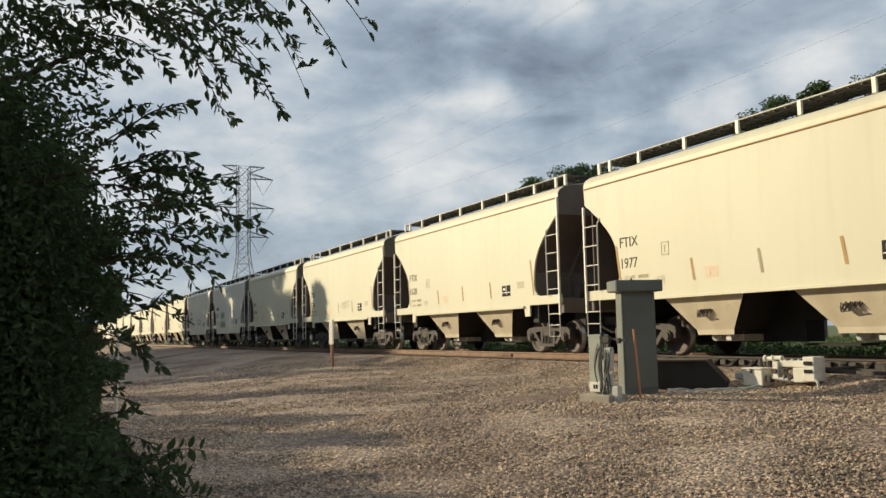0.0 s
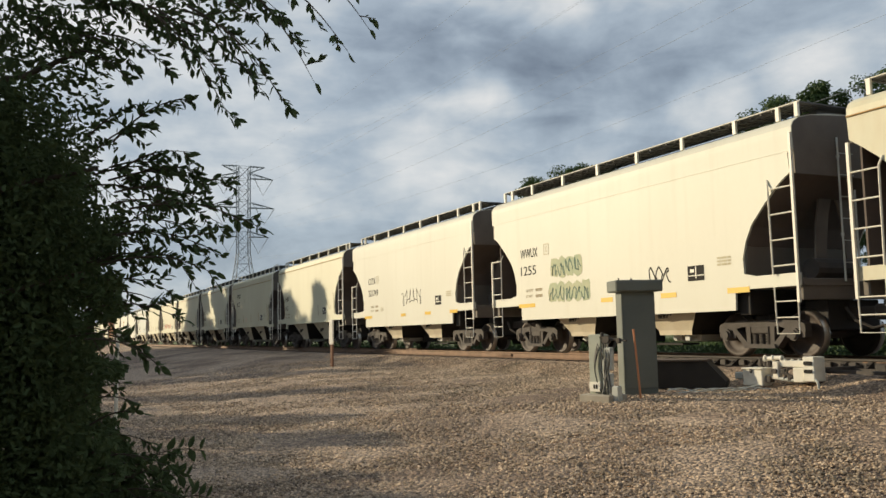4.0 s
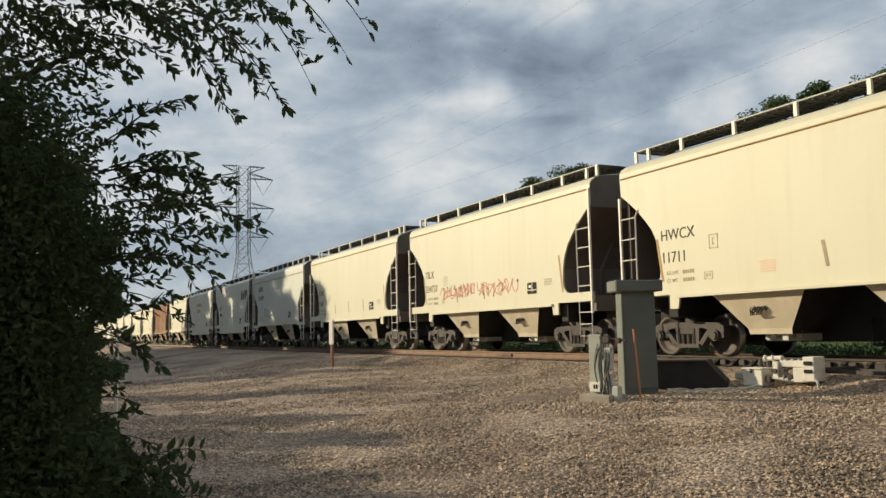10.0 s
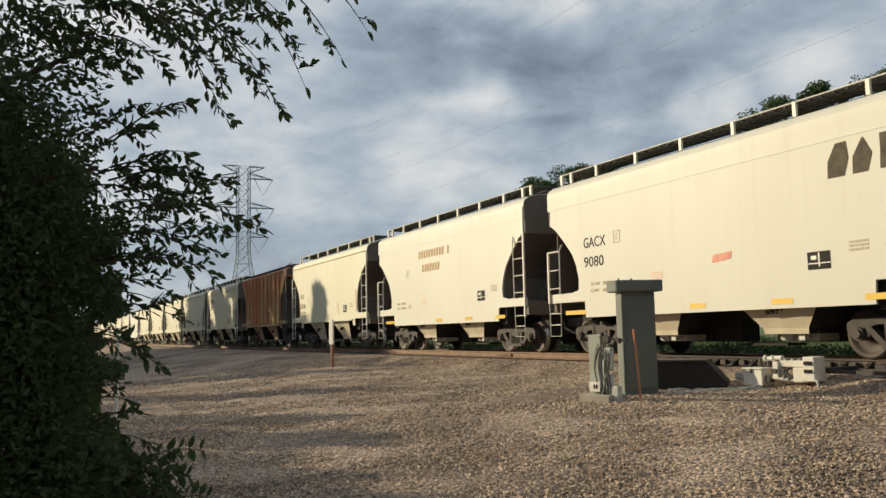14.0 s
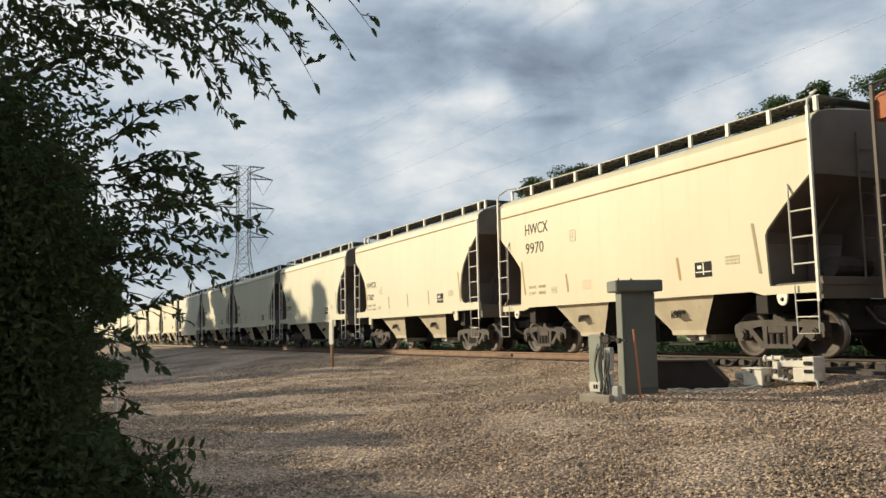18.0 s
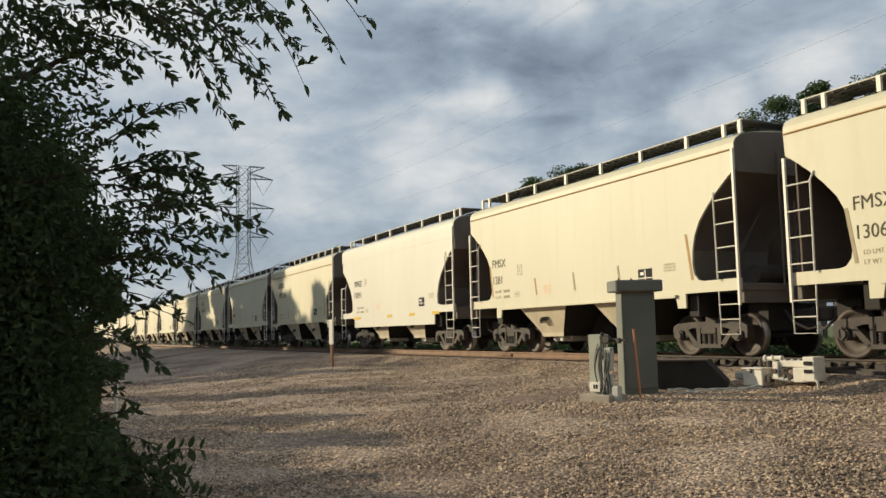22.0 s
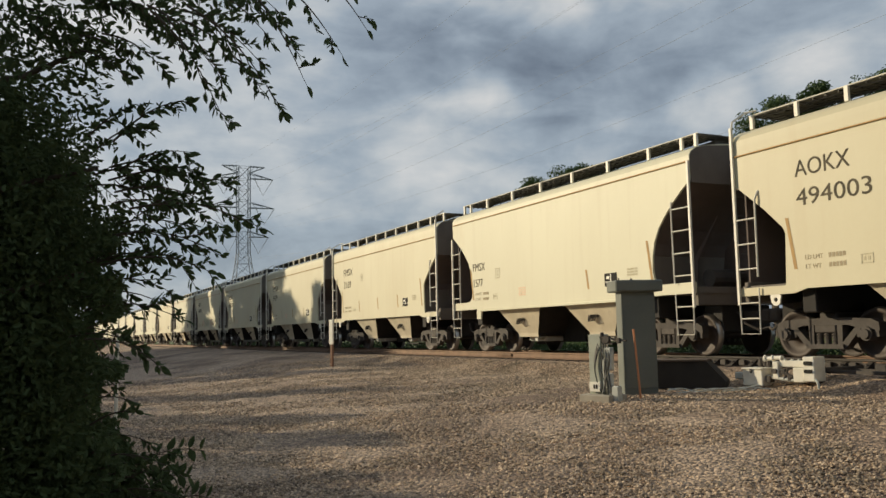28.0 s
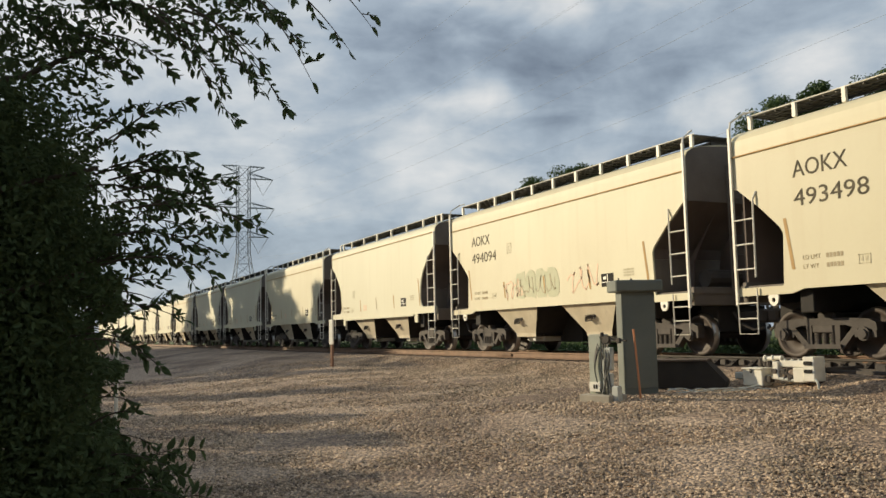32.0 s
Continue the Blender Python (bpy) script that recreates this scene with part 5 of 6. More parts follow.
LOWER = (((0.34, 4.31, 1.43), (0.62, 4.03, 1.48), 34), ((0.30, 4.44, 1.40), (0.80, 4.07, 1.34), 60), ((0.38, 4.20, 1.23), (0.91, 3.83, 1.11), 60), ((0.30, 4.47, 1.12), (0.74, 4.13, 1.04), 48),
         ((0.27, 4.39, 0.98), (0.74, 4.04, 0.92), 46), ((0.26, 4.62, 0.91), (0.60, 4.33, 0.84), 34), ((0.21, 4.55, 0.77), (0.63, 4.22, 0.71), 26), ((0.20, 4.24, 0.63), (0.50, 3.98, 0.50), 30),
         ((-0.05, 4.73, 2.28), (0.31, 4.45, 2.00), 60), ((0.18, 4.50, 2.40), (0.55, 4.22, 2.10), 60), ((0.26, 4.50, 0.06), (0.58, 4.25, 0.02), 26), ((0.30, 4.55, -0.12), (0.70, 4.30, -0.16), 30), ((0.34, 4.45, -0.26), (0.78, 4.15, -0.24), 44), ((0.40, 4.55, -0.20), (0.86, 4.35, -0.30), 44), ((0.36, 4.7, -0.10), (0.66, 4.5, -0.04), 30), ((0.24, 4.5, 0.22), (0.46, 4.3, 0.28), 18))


def spray(a, b, count, seed, leaf=0.056):
    """A leafy twig from a to b with side twigs: its wood as a bmesh, and its leaves."""
    rnd = random.Random(seed)
    a, b = Vector(a), Vector(b)
    d = b - a
    bm = bmesh.new()
    sag = Vector((0, 0, -0.10 * d.length))
    pts = [a.lerp(b, k / 6) - sag * math.sin(math.pi * k / 6) for k in range(7)]
    for k in range(6):
        rod(bm, pts[k], pts[k + 1], 0.006 - 0.0008 * k, 5, 0.006 - 0.0008 * (k + 1))
    spots, ways, sizes = [], [], []
    side = d.cross(Vector((0, 0, 1))).normalized()
    n = max(3, count // 8)
    for k in range(n):
        u = (k + 0.5) / n
        base = a.lerp(b, u) - sag * math.sin(math.pi * u)
        q = (d.normalized() * rnd.uniform(0.4, 0.9) + side * rnd.uniform(-0.5, 0.5) + Vector((0, 0, rnd.uniform(-0.75, 0.5)))).normalized() * d.length * rnd.uniform(0.16, 0.36) * (1.15 - u * 0.6)
        end = base + q
        rod(bm, base, end, 0.003, 4, 0.0015)
        for j in range(max(2, count // n)):
            w = (j + rnd.random()) / max(2, count // n)
            sgn = 1 if j % 2 else -1
            spots.append(base.lerp(end, w))
            ways.append(q.normalized() * 0.8 + sgn * q.cross(Vector((rnd.uniform(-1, 1), rnd.uniform(-1, 1), 0.3))).normalized() * 0.8 + Vector((0, 0, rnd.uniform(-0.5, 0.15))))
            sizes.append(leaf * rnd.uniform(0.55, 1.1))
    spots.append(b)
    ways.append(d.normalized() + Vector((0, 0, -0.4)))
    sizes.append(leaf * 1.2)
    return bm, spots, ways, sizes


SWAYING = []


def near_tree():
    t = tagged(new("overhanging_tree"), "dark leafy tree in shade with long hanging branches", "tree")
    bm = bmesh.new()
    rnd = random.Random(5)
    limb(bm, (-1.2, 5.3, -1.0), (-1.0, 4.9, 2.2), 0.12, 0.09, 4, 0.03, rnd)
    limb(bm, (-1.0, 4.9, 2.2), (-0.6, 4.4, 3.6), 0.09, 0.05, 4, 0.03, rnd)
    for a, b in (((-1.0, 4.9, 2.0), (0.3, 4.2, 2.6)), ((-0.8, 4.7, 2.8), (0.95, 3.9, 2.75)), ((-1.1, 5.0, 1.2), (0.25, 4.4, 1.45)), ((-1.1, 5.1, 0.6), (0.2, 4.5, 0.95)), ((-1.1, 5.0, 1.7), (0.2, 4.6, 2.1)), ((-0.8, 4.7, 2.9), (0.6, 4.1, 2.7))):
        limb(bm, a, b, 0.03, 0.01, 4, 0.05, rnd)
    part("trunk", bm, BARK, t)
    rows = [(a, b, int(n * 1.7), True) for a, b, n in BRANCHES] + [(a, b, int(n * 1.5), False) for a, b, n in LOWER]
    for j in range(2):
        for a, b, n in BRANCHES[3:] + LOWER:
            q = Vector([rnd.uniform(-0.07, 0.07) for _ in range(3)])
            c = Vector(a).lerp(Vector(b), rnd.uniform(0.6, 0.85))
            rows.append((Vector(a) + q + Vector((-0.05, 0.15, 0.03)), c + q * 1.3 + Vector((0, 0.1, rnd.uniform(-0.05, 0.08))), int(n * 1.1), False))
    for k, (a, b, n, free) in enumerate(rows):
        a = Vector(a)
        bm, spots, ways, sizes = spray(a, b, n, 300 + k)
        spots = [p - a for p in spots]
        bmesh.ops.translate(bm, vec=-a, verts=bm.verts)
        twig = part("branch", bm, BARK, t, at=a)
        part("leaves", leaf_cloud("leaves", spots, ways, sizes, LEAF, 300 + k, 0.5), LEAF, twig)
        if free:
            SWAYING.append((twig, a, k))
    # canopy overhead and the dense lower mass
    g = np.random.default_rng(12)
    spots = []
    n = 3300
    x = -0.5 + 1.5 * g.random(n)
    y = 4.0 + 1.2 * g.random(n) - 0.3 * x
    z = 2.28 + 0.5 * g.random(n) - 0.55 * np.maximum(0, 0.25 - x) * g.random(n)
    thin = np.sin(x * 9 + 1) * np.sin(z * 11 + y * 5) > -0.35
    spots.append(np.stack([x, y, z], 1)[thin])
    n = 2400
    x = -0.45 + 0.75 * g.random(n)
    y = 4.3 + 1.0 * g.random(n)
    z = 1.72 + 0.6 * g.random(n)
    thin = np.sin(x * 13 + 2) * np.sin(z * 12 + y * 4) > -0.15
    spots.append(np.stack([x, y, z], 1)[thin])
    cano = np.concatenate(spots)
    ways = g.normal(size=cano.shape) * (1, 1, 0.7) + (0.4, -0.2, -0.5)
    part("canopy", leaf_cloud("canopy", cano, ways, 0.032 + 0.034 * g.random(len(cano)), LEAF, 13, 0.48), LEAF, t)
    n = 58000
    z = -0.95 + 2.80 * g.random(n)
    edge = np.interp(z, (-0.95, -0.3, -0.15, 0.0, 0.12, 0.3, 0.63, 0.9, 1.2, 1.5, 1.9), (0.97, 0.66, 0.52, 0.44, 0.37, 0.345, 0.36, 0.39, 0.37, 0.24, -0.02))
    edge = edge - 0.05 + 0.07 * np.sin(z * 17) + 0.05 * np.sin(z * 41 + 1)
    y = 4.2 + 1.5 * g.random(n)
    x = edge * (y / 4.8) - 1.25 * g.random(n) ** 1.6
    bush = np.stack([x, y, z], 1)
    ways = g.normal(size=bush.shape) * (1, 1, 0.7) + (0.2, -0.3, -0.45)
    part("lower_foliage", leaf_cloud("lower_foliage", bush, ways, 0.022 + 0.030 * g.random(n), LEAF, 14, 0.5), LEAF, t)
    n = 20000
    z = -0.95 + 2.95 * g.random(n)
    edge = np.interp(z, (-0.95, -0.3, 0.0, 0.3, 0.63, 0.9, 1.2, 1.5, 1.8, 2.0), (0.50, 0.30, 0.18, 0.12, 0.12, 0.18, 0.18, 0.06, -0.10, -0.24))
    y = 4.9 + 1.1 * g.random(n)
    x = (edge + 0.06 * np.sin(z * 13 + 1)) * (y / 4.8) - 1.6 * g.random(n) ** 1.3
    inner = np.stack([x, y, z], 1)
    ways = g.normal(size=inner.shape) * (1, 1, 0.7) + (0.2, -0.3, -0.45)
    part("inner_foliage", leaf_cloud("inner_foliage", inner, ways, 0.055 + 0.05 * g.random(n), LEAF, 15, 0.6), LEAF, t)


near_tree()


def weeds():
    """Seedlings at the edge of the gravel: an upright stem with long leaves of paired leaflets."""
    g = np.random.default_rng(21)
    for k, (x, y, fronds) in enumerate(((0.50, 4.80, ((0.0, -0.02, 0.97, 0.31), (0.02, -0.02, 0.84, 0.22))), (0.36, 4.72, ((0.02, 0.0, 0.74, 0.26), (0.03, 0.02, 0.9, 0.2))), (0.62, 4.72, ((-0.02, 0.0, 0.60, 0.22), (0.0, -0.02, 0.74, 0.2))))):
        w = new("seedling")
        ground = rise(x, y)
        w.location = (x, y, ground)
        bm = bmesh.new()
        pipe(bm, [(0, 0, -0.03), (0.012, 0, 0.3), (0, 0.01, 0.6), (0.01, 0, fronds[0][2] - 0.03)], 0.006, 5)
        tagged(part("stem", bm, BARK, w), kind="stuff")
        for dx, dy, h, length in fronds:
            spots, ways, sizes = [], [], []
            bm = bmesh.new()
            pts = [(dx + length * u, dy - 0.10 * u, h + 0.05 * math.sin(2.4 * u)) for u in (0, 0.25, 0.5, 0.75, 1.0)]
            pipe(bm, [(0, 0, h - 0.05)] + pts, 0.003, 4)
            for j in range(5):
                u = 0.25 + 0.17 * j
                p = (dx + length * u, dy - 0.10 * u, h + 0.05 * math.sin(2.4 * u))
                for q in (-1, 1):
                    spots.append(p)
                    ways.append((0.35 + 0.2 * g.random(), 0.25 * g.normal(), q * 1.0 + 0.1 * g.normal()))
                    sizes.append(0.068 + 0.02 * g.random())
            frond = part("frond", bm, BARK, w)
            for j in range(len(spots)):
                part("leaflet", leaf_cloud("leaflet", spots[j:j + 1], ways[j:j + 1], sizes[j:j + 1], LEAF, 210 + 20 * k + j, 0.62, 0.12), LEAF, frond)
        tagged(w, "dark green seedling with paired leaflets at the gravel's edge", "weed", "seedlings by the tree")


weeds()

# ---- trackside equipment ----


def placed(name, label, category, x, y, z, turn=0, group=""):
    o = tagged(new(name), label, category, group)
    o.matrix_basis = pose(x, y, z, 0, 0, turn)
    return o


def signal_case():
    c = placed("signal_case", "tall grey steel signal case with an overhanging lid", "signal case", 9.465, 12.18, -0.59, -19)
    bm = bmesh.new()
    box(bm, -0.3, -0.16, 0.0, 0.3, 0.16, 1.92, 0.012)
    part("body", bm, CASE, c)
    bm = bmesh.new()
    box(bm, -0.42, -0.27, 1.86, 0.42, 0.27, 2.06, 0.02)
    part("lid", bm, CASE, c)
    bm = bmesh.new()
    box(bm, -0.27, -0.172, 0.2, 0.27, -0.162, 1.8, 0.004)
    part("door", bm, CASE, c)
    bm = bmesh.new()
    box(bm, -0.34, -0.2, -0.12, 0.34, 0.2, 0.03, 0.01)
    part("plinth", bm, CONCRETE, c)
    bm = bmesh.new()
    rod(bm, (-0.05, 0, 2.06), (-0.05, 0, 2.1), 0.02)
    rod(bm, (-0.28, 0, 2.06), (-0.28, 0, 2.11), 0.012)
    part("lifting_eye", bm, DARK, c)


def pedestal():
    c = placed("junction_pedestal", "pale grey-green junction pedestal with looped cables", "utility box", 8.42, 11.8, -0.58, -74)
    bm = bmesh.new()
    box(bm, -0.16, -0.11, 0.15, 0.10, 0.11, 1.13, 0.012)
    part("body", bm, PEDGREEN, c)
    bm = bmesh.new()
    box(bm, -0.26, -0.27, -0.1, 0.36, 0.2, 0.16, 0.015)
    part("foot", bm, CONCRETE, c)
    bm = bmesh.new()
    box(bm, -0.12, -0.17, 0.2, 0.10, -0.113, 0.36, 0.006)
    part("tag_plate", bm, WHITE, c)
    bm = bmesh.new()
    for k in range(2):
        box(bm, -0.03 + 0.05 * k, -0.175, 0.25, 0.0 + 0.05 * k, -0.172, 0.32)
    part("tag_bars", bm, BLACKP, c)
    bm = bmesh.new()
    box(bm, 0.13, -0.13, 0.2, 0.17, 0.02, 0.9, 0.008)
    box(bm, 0.20, -0.16, 0.55, 0.33, -0.06, 0.92, 0.015)
    box(bm, 0.24, -0.15, 0.3, 0.32, -0.07, 0.5, 0.01)
    part("meter", bm, LIGHTGREY, c)
    bm = bmesh.new()
    rod(bm, (0.25, -0.17, 1.05), (0.25, -0.13, 1.05), 0.06, 12)
    rod(bm, (0.1, -0.12, 1.08), (0.62, -0.12, 1.02), 0.02, 6)
    box(bm, 0.45, -0.16, 0.98, 0.52, -0.1, 1.07, 0.01)
    part("lamp_bracket", bm, DARK, c)
    for k in range(4):
        bm = bmesh.new()
        pts = []
        for j in range(9):
            u = j / 8
            pts.append((0.06 + 0.03 * k + (0.08 + 0.02 * k) * math.sin(math.pi * u) * (-1 if k < 3 else 0.6), -0.14 - 0.01 * k, 0.98 - 0.72 * u - 0.03 * k))
        pipe(bm, pts, 0.011, 5)
        part("cable", bm, CABLE, c)
    for k in range(3):
        bm = bmesh.new()
        pipe(bm, [(0.16 + 0.05 * k, -0.13, 0.98), (0.19 + 0.06 * k, -0.18, 0.8 - 0.05 * k), (0.13 + 0.07 * k, -0.17, 0.55), (0.2 + 0.05 * k, -0.16, 0.34), (0.17 + 0.08 * k, -0.14, 0.06)], 0.010 + 0.002 * k, 6)
        part("cable", bm, CABLE, c)
    bm = bmesh.new()
    box(bm, 0.105, -0.1, 0.98, 0.2, 0.04, 1.1, 0.012)
    rod(bm, (0.15, -0.13, 1.1), (0.15, -0.13, 1.16), 0.03, 10)
    part("terminal_head", bm, DARK, c)
    bm = bmesh.new()
    pipe(bm, [(0.2, -0.12, 0.3), (0.3, -0.14, 0.1), (0.38, -0.12, 0.24), (0.42, -0.1, 0.02)], 0.014, 6)
    box(bm, 0.32, -0.16, -0.02, 0.45, -0.04, 0.3, 0.01)
    part("conduit", bm, LIGHTGREY, c)


def stake():
    c = placed("marker_stake", "thin leaning orange fibreglass marker stake in gravel", "marker stake", 8.90, 11.40, -0.54)
    bm = bmesh.new()
    rod(bm, (0, 0, -0.05), (-0.07, 0.03, 1.16), 0.018, 7)
    part("rod", bm, ORANGE, c)


def low_box():
    c = placed("low_steel_box", "low dark steel equipment box with a sloped end", "equipment box", 10.80, 12.72, -0.46, -48)
    bm = bmesh.new()
    plate(bm, [(-0.75, 0.0), (0.88, 0.0), (0.88, 0.12), (0.56, 0.48), (-0.75, 0.48)], 'y', -0.4, 0.4)
    part("body", bm, PITCH, c)
    bm = bmesh.new()
    plate(bm, [(-0.78, 0.482), (0.57, 0.482), (0.57, 0.51), (-0.78, 0.51)], 'y', -0.43, 0.43)
    part("cover", bm, TIE, c)


def switch_machine():
    c = placed("switch_machine", "white electric switch machine with gearbox on timber ties", "switch machine", 11.62, 11.05, -0.545, -80)

    def piece(name, shapes, material, label=""):
        bm = bmesh.new()
        for s in shapes:
            if len(s) == 6:
                box(bm, s[0] * 0.93, s[1], s[2], s[3] * 0.93, s[4], s[5], 0.012)
            else:
                rod(bm, (s[0][0] * 0.93, *s[0][1:]), (s[1][0] * 0.93, *s[1][1:]), s[2], 10)
        part(name, bm, material, c, label)

    piece("motor_box", [(-0.66, -0.2, 0.14, -0.24, 0.16, 0.42)], WHITE)
    piece("motor_lid", [(-0.68, -0.22, 0.422, -0.22, 0.18, 0.45)], WHITE)
    piece("junction_head", [(-0.92, -0.1, 0.24, -0.69, 0.06, 0.36)], LIGHTGREY)
    piece("leg", [(-0.62, -0.17, -0.12, -0.5, 0.1, 0.14)], CONCRETE)
    piece("leg", [(-0.38, -0.17, -0.12, -0.27, 0.1, 0.14)], CONCRETE)
    piece("lid_clasp", [(-0.5, -0.225, 0.36, -0.44, -0.2, 0.44)], DARK)
    piece("gland", [((-0.66, -0.08, 0.3), (-0.72, -0.08, 0.3), 0.05)], DARK)
    piece("drive_shaft", [((-0.30, -0.04, 0.60), (0.10, -0.04, 0.63), 0.038)], WHITE)
    for x in (-0.28, -0.12, 0.06):
        piece("flange", [((x, -0.04, 0.61), (x + 0.03, -0.04, 0.612), 0.058)], WHITE)
    piece("yoke", [(-0.06, -0.14, 0.26, 0.06, 0.0, 0.56)], WHITE)
    piece("yoke_pin", [((0.0, -0.19, 0.40), (0.0, -0.13, 0.40), 0.045)], DARK)
    piece("top_beam", [(0.07, -0.1, 0.47, 0.56, 0.06, 0.58)], WHITE)
    for x in (0.16, 0.3, 0.44):
        piece("bolt", [((x, -0.06, 0.58), (x, -0.06, 0.61), 0.022)], LIGHTGREY)
    piece("gear_case", [(0.36, -0.15, 0.22, 0.57, 0.12, 0.465)], WHITE)
    piece("end_cover", [(0.575, -0.17, 0.24, 0.80, 0.16, 0.65)], WHITE)
    piece("cover_slot", [(0.60, -0.176, 0.51, 0.76, -0.171, 0.575)], BLACKP, "dark slot in the white end cover")
    piece("cover_slot", [(0.60, -0.176, 0.38, 0.76, -0.171, 0.44)], BLACKP, "dark slot in the white end cover")
    piece("link_bar", [((0.10, -0.12, 0.42), (0.34, -0.13, 0.30), 0.025)], DARK)
    piece("link_bar", [((0.16, -0.12, 0.26), (0.26, -0.13, 0.46), 0.022)], DARK)
    piece("link_bar", [((-0.22, -0.10, 0.30), (0.36, -0.12, 0.25), 0.028)], LIGHTGREY)
    piece("clamp", [(0.11, -0.15, 0.34, 0.20, -0.03, 0.44)], DARK)
    piece("clamp", [(0.24, -0.15, 0.24, 0.32, -0.03, 0.33)], DARK)
    piece("clamp", [(-0.2, -0.16, 0.20, -0.1, -0.02, 0.32)], DARK)
    for x, z, r in ((-0.52, 0.54, 0.05), (-0.42, 0.57, 0.04), (-0.34, 0.52, 0.055)):
        piece("valve", [((x, 0.16, z - 0.1), (x + 0.02, 0.16, z + 0.06), r)], DARK)
    piece("valve_bar", [((-0.58, 0.14, 0.50), (-0.28, 0.14, 0.58), 0.018)], DARK)
    bm = bmesh.new()
    pipe(bm, [(0.74, -0.14, 0.28), (0.80, -0.18, 0.22), (0.83, -0.18, 0.04), (0.76, -0.22, -0.02)], 0.022, 6)
    part("cable", bm, LIGHTGREY, c)
    piece("support_tie", [(-0.7, 0.17, -0.1, 1.7, 0.46, 0.13)], TIE)
    piece("support_tie", [(-0.05, -0.12, -0.1, 0.8, 0.16, 0.12)], TIE)
    d = placed("throw_rod", "dark greasy steel throw rods between the ties", "switch rod", 12.3, 9.9, -0.14, -90)
    bm = bmesh.new()
    for y in (-0.3, 0.25):
        box(bm, -0.9, y - 0.03, -0.04, 0.9, y + 0.03, 0.02, 0.005)
    box(bm, -0.5, -0.4, -0.02, -0.42, 0.5, 0.06, 0.01)
    box(bm, 0.35, -0.2, -0.02, 0.55, 0.1, 0.12, 0.02)
    part("rod", bm, DARK, d)


def marker_post():
    c = placed("marker_post", "white flat marker post with a brown foot in gravel", "marker post", 9.25, 28.7, -0.5, -72)
    bm = bmesh.new()
    box(bm, -0.12, -0.03, 0.82, 0.1, 0.03, 1.68, 0.01)
    part("blade", bm, WHITE, c)
    bm = bmesh.new()
    box(bm, -0.05, -0.035, -0.1, 0.08, 0.03, 0.82, 0.01)
    part("foot", bm, WOODPOST, c)


def white_pole():
    c = placed("white_pole", "thin weathered white pole standing in the gravel", "pole", 1.17, 14.85, -0.98)
    bm = bmesh.new()
    rod(bm, (0, 0, -0.05), (0.02, 0, 1.75), 0.028, 10)
    part("shaft", bm, WHITE, c)


def ground_cables():
    """Pale cables lying on the gravel from the case to the switch machine."""
    rnd = random.Random(17)
    for k in range(3):
        bm = bmesh.new()
        pts = []
        for j in range(25):
            u = j / 24
            x, y = 9.95 + 1.5 * u + 0.05 * math.sin(9 * u + k), 12.0 - 0.75 * u + 0.09 * math.sin(7 * u + 2 * k) - 0.05 * k
            pts.append((x, y, rise(x, y) + 0.045 + 0.03 * math.sin(13 * u + 2 * k)))
        pipe(bm, pts, 0.012, 6)
        c = new("ground_cable", mesh_of(bm, "ground_cable", LIGHTGREY))
        tagged(c, "thin pale cable lying on the gravel by the case", "cable", "cables on the gravel")


ground_cables()
for make in (signal_case, pedestal, stake, low_box, switch_machine, marker_post, white_pole):
    make()


# ---- power line ----
TOWERS = (201.0, -60.0)
ARMS = ((38.3, 7.0), (31.3, 7.3), (24.4, 5.9))


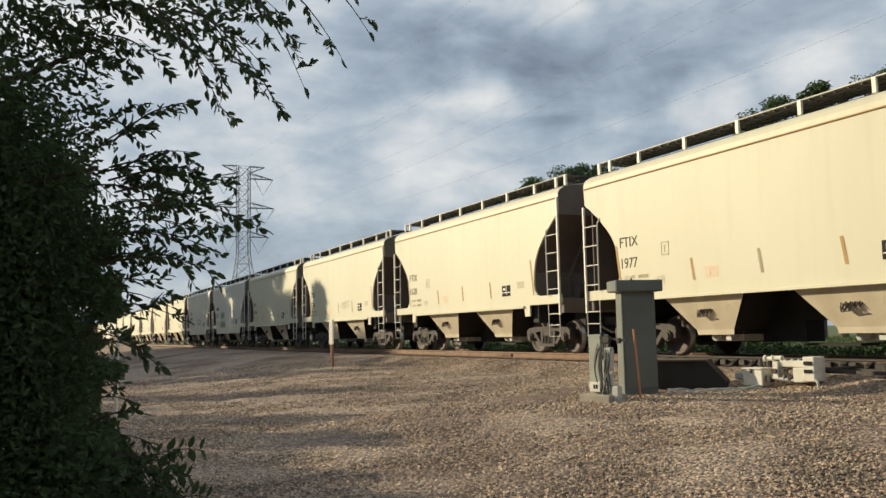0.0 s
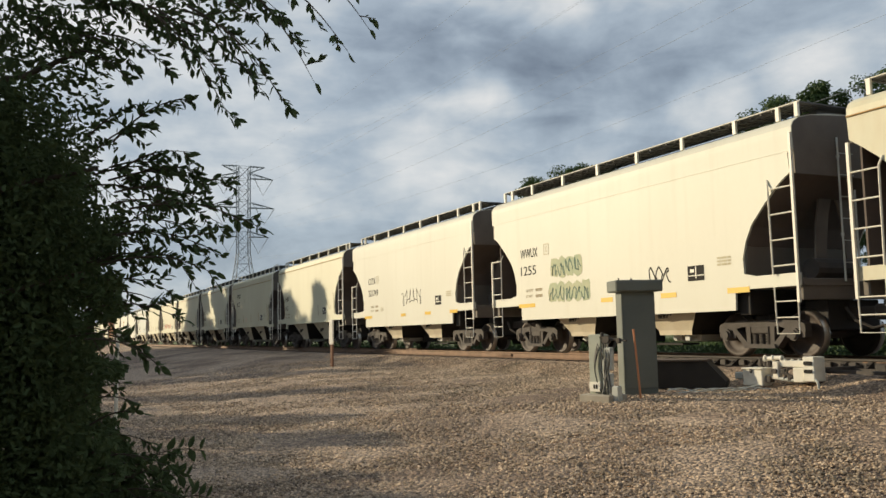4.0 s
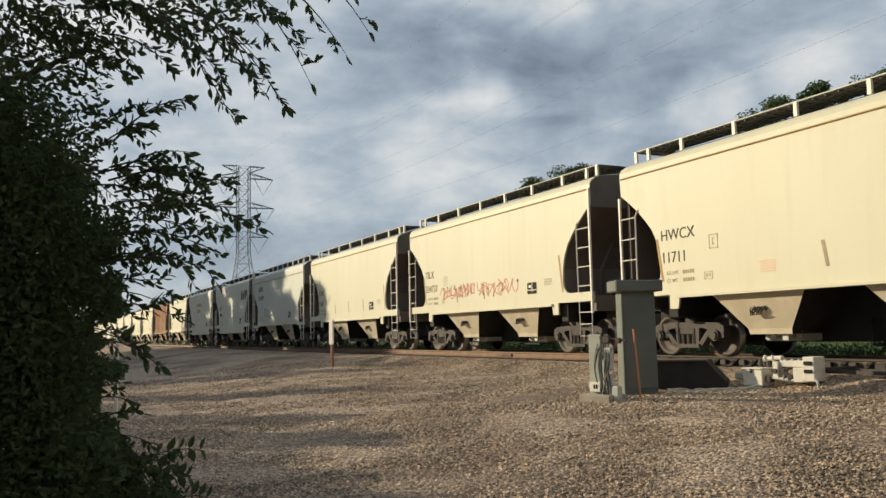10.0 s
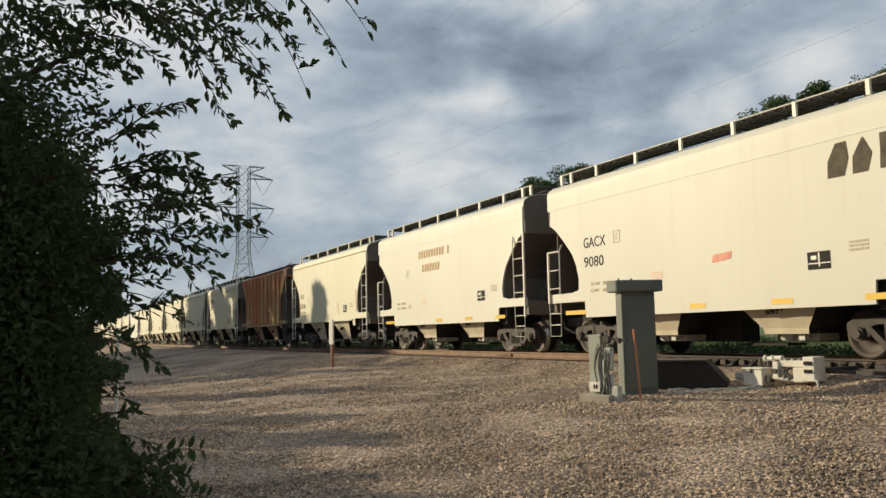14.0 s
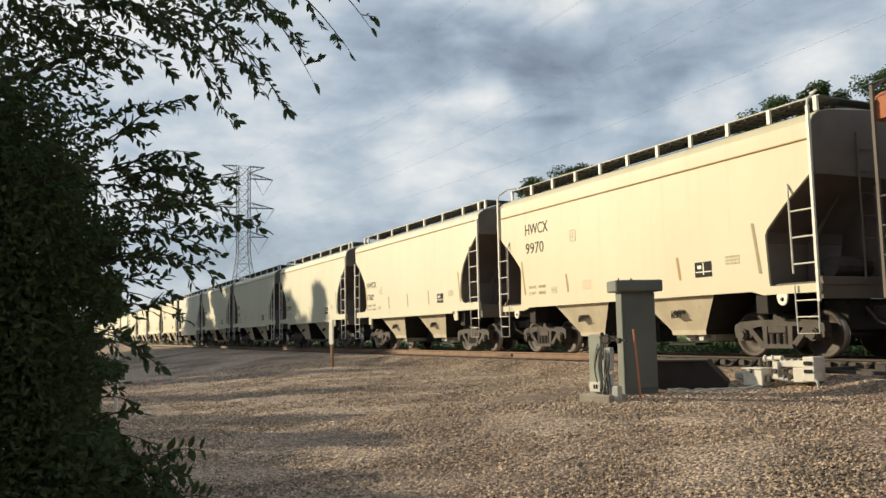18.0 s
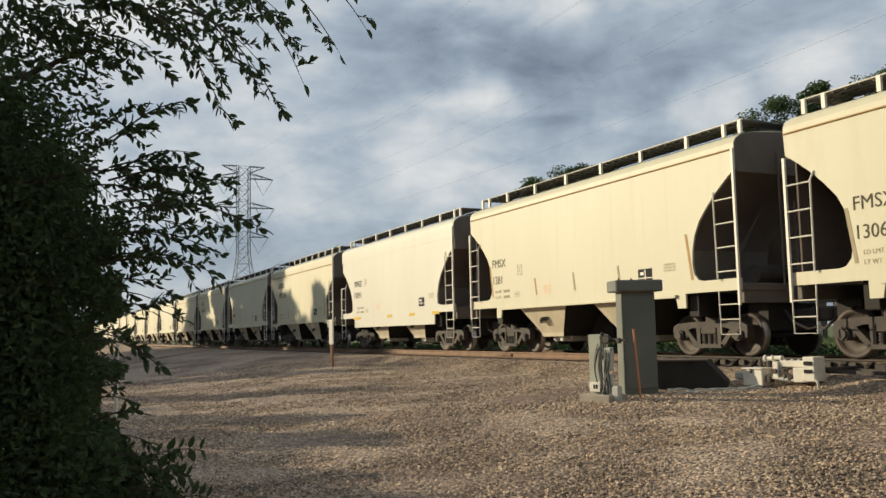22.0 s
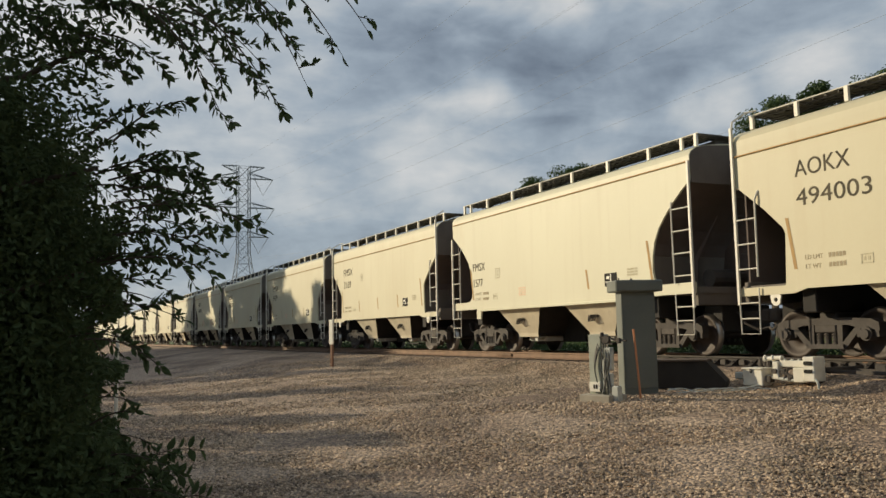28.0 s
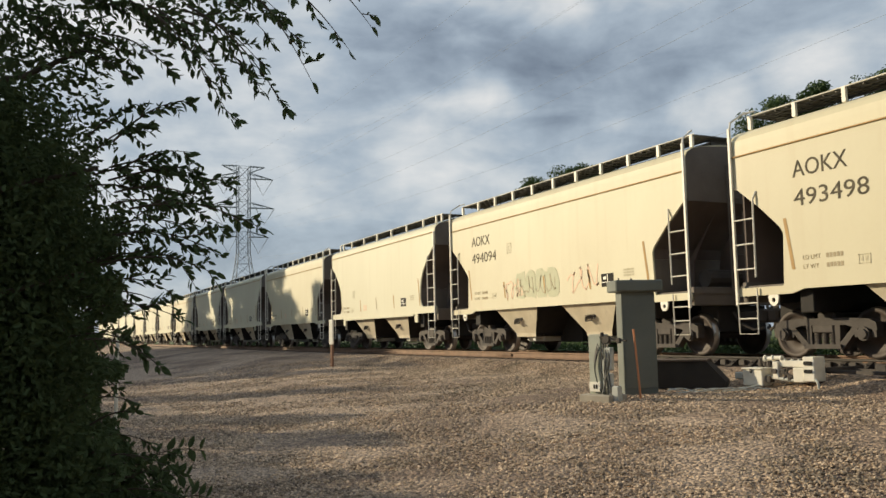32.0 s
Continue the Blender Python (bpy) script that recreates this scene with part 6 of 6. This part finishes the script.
def tower(y):
    t = tagged(new("pylon"), "grey lattice steel transmission tower beyond the railway", "pylon")
    t.location = (43.4, y, -0.2)

    def half(z):
        return 4.2 - (4.2 - 1.35) * z / 20 if z < 20 else 1.35

    bm = bmesh.new()
    levels = [0, 6, 11, 15, 18, 20.5, 23, 25.5, 28, 30.5, 33, 35.5, 38, 41]
    for a, b in zip(levels, levels[1:]):
        ha, hb = half(a), half(b)
        for sx, sy in ((-1, -1), (1, -1), (1, 1), (-1, 1)):
            rod(bm, (sx * ha, sy * ha, a), (sx * hb, sy * hb, b), 0.10, 4)
        for k in range(4):
            p = ((-1, -1), (1, -1), (1, 1), (-1, 1))[k]
            q = ((-1, -1), (1, -1), (1, 1), (-1, 1))[(k + 1) % 4]
            rod(bm, (p[0] * ha, p[1] * ha, a), (q[0] * hb, q[1] * hb, b), 0.045, 4)
            rod(bm, (q[0] * ha, q[1] * ha, a), (p[0] * hb, p[1] * hb, b), 0.045, 4)
            rod(bm, (p[0] * hb, p[1] * hb, b), (q[0] * hb, q[1] * hb, b), 0.045, 4)
    part("mast", bm, GALV, t)
    for z, w in ((41.2, 5.1),) + ARMS:
        for s in (-1, 1):
            bm = bmesh.new()
            lift = -1.6 if z > 41 else 1.3
            for y2 in (-0.7, 0.7):
                rod(bm, (s * 1.35, y2, z), (s * w, 0, z), 0.09, 4)
                rod(bm, (s * 1.35, y2, z + lift), (s * w, 0, z), 0.09, 4)
            for u in (0.3, 0.6):
                rod(bm, (s * (1.35 + (w - 1.35) * u), 0, z), (s * (1.35 + (w - 1.35) * (u - 0.15)), 0, z + lift * (1 - u)), 0.05, 4)
            arm = part("crossarm", bm, GALV, t)
            if z < 41:
                bm = bmesh.new()
                pipe(bm, [(s * w, 0, z), (s * (w - 2.4), 0, z - 3.9), (s * (w - 4.4), 0, z)], 0.08, 5)
                part("insulator", bm, GALV, arm)
    return t


def cables():
    for z, w in ARMS + ((41.2, 5.1),):
        for s in (-1, 1):
            if z > 41:
                x, h, r = 43.4 + s * w, z - 1.2, 0.010
            else:
                x, h, r = 43.4 + s * (w - 2.4), z - 3.9 - 1.2, 0.010
            bm = bmesh.new()
            pts = []
            a, b = TOWERS
            for k in range(33):
                u = k / 32
                pts.append((x, a + (b - a) * u, h - 26 * u * (1 - u)))
            pipe(bm, pts, r, 4)
            c = new("power_cable", mesh_of(bm, "power_cable", WIRE))
            tagged(c, "thin grey sagging power cable between the pylons", "power cable", "cables of the power line")


for y in TOWERS:
    tagged(tower(y), group="pylons")
cables()


def motions():
    """The train rolls past, gathering speed; every wheel turns with the way that it has run."""
    times = [2.0 * k for k in range(17)]
    for car, kind, mark, number, place in TRAIN:
        walk(car, [(t, pose(TRACK, place - run(t), 0)) for t in times])
    ticks = [k / FPS for k in range(32 * FPS + 1)]
    keyed = {}
    for car, *rest in TRAIN:
        for truck in car.children:
            if not truck.name.startswith("truck"):
                continue
            for w in truck.children:
                if not w.name.startswith("wheelset"):
                    continue
                y = round(w.location.y, 3)
                if y not in keyed:
                    walk(w, [(t, pose(0, y, AXLE_R, math.degrees(run(t) / AXLE_R) % 360)) for t in ticks])
                    keyed[y] = w
                else:
                    w.rotation_mode = 'QUATERNION'
                    w.animation_data_create()
                    w.animation_data.action = keyed[y].animation_data.action
                    w.animation_data.action_slot = keyed[y].animation_data.action_slot

    # the hanging branches stir in the wind
    for twig, at, k in SWAYING:
        rows = []
        for j in range(33):
            t = float(j)
            a = 2.2 * math.sin(0.9 * t + 0.4 * k) + 1.3 * math.sin(2.3 * t + 1.1 * k)
            b = 1.6 * math.sin(1.3 * t + 0.7 * k + 1)
            rows.append((t, pose(*at, b, a, 0.5 * b)))
        walk(twig, rows)


motions()
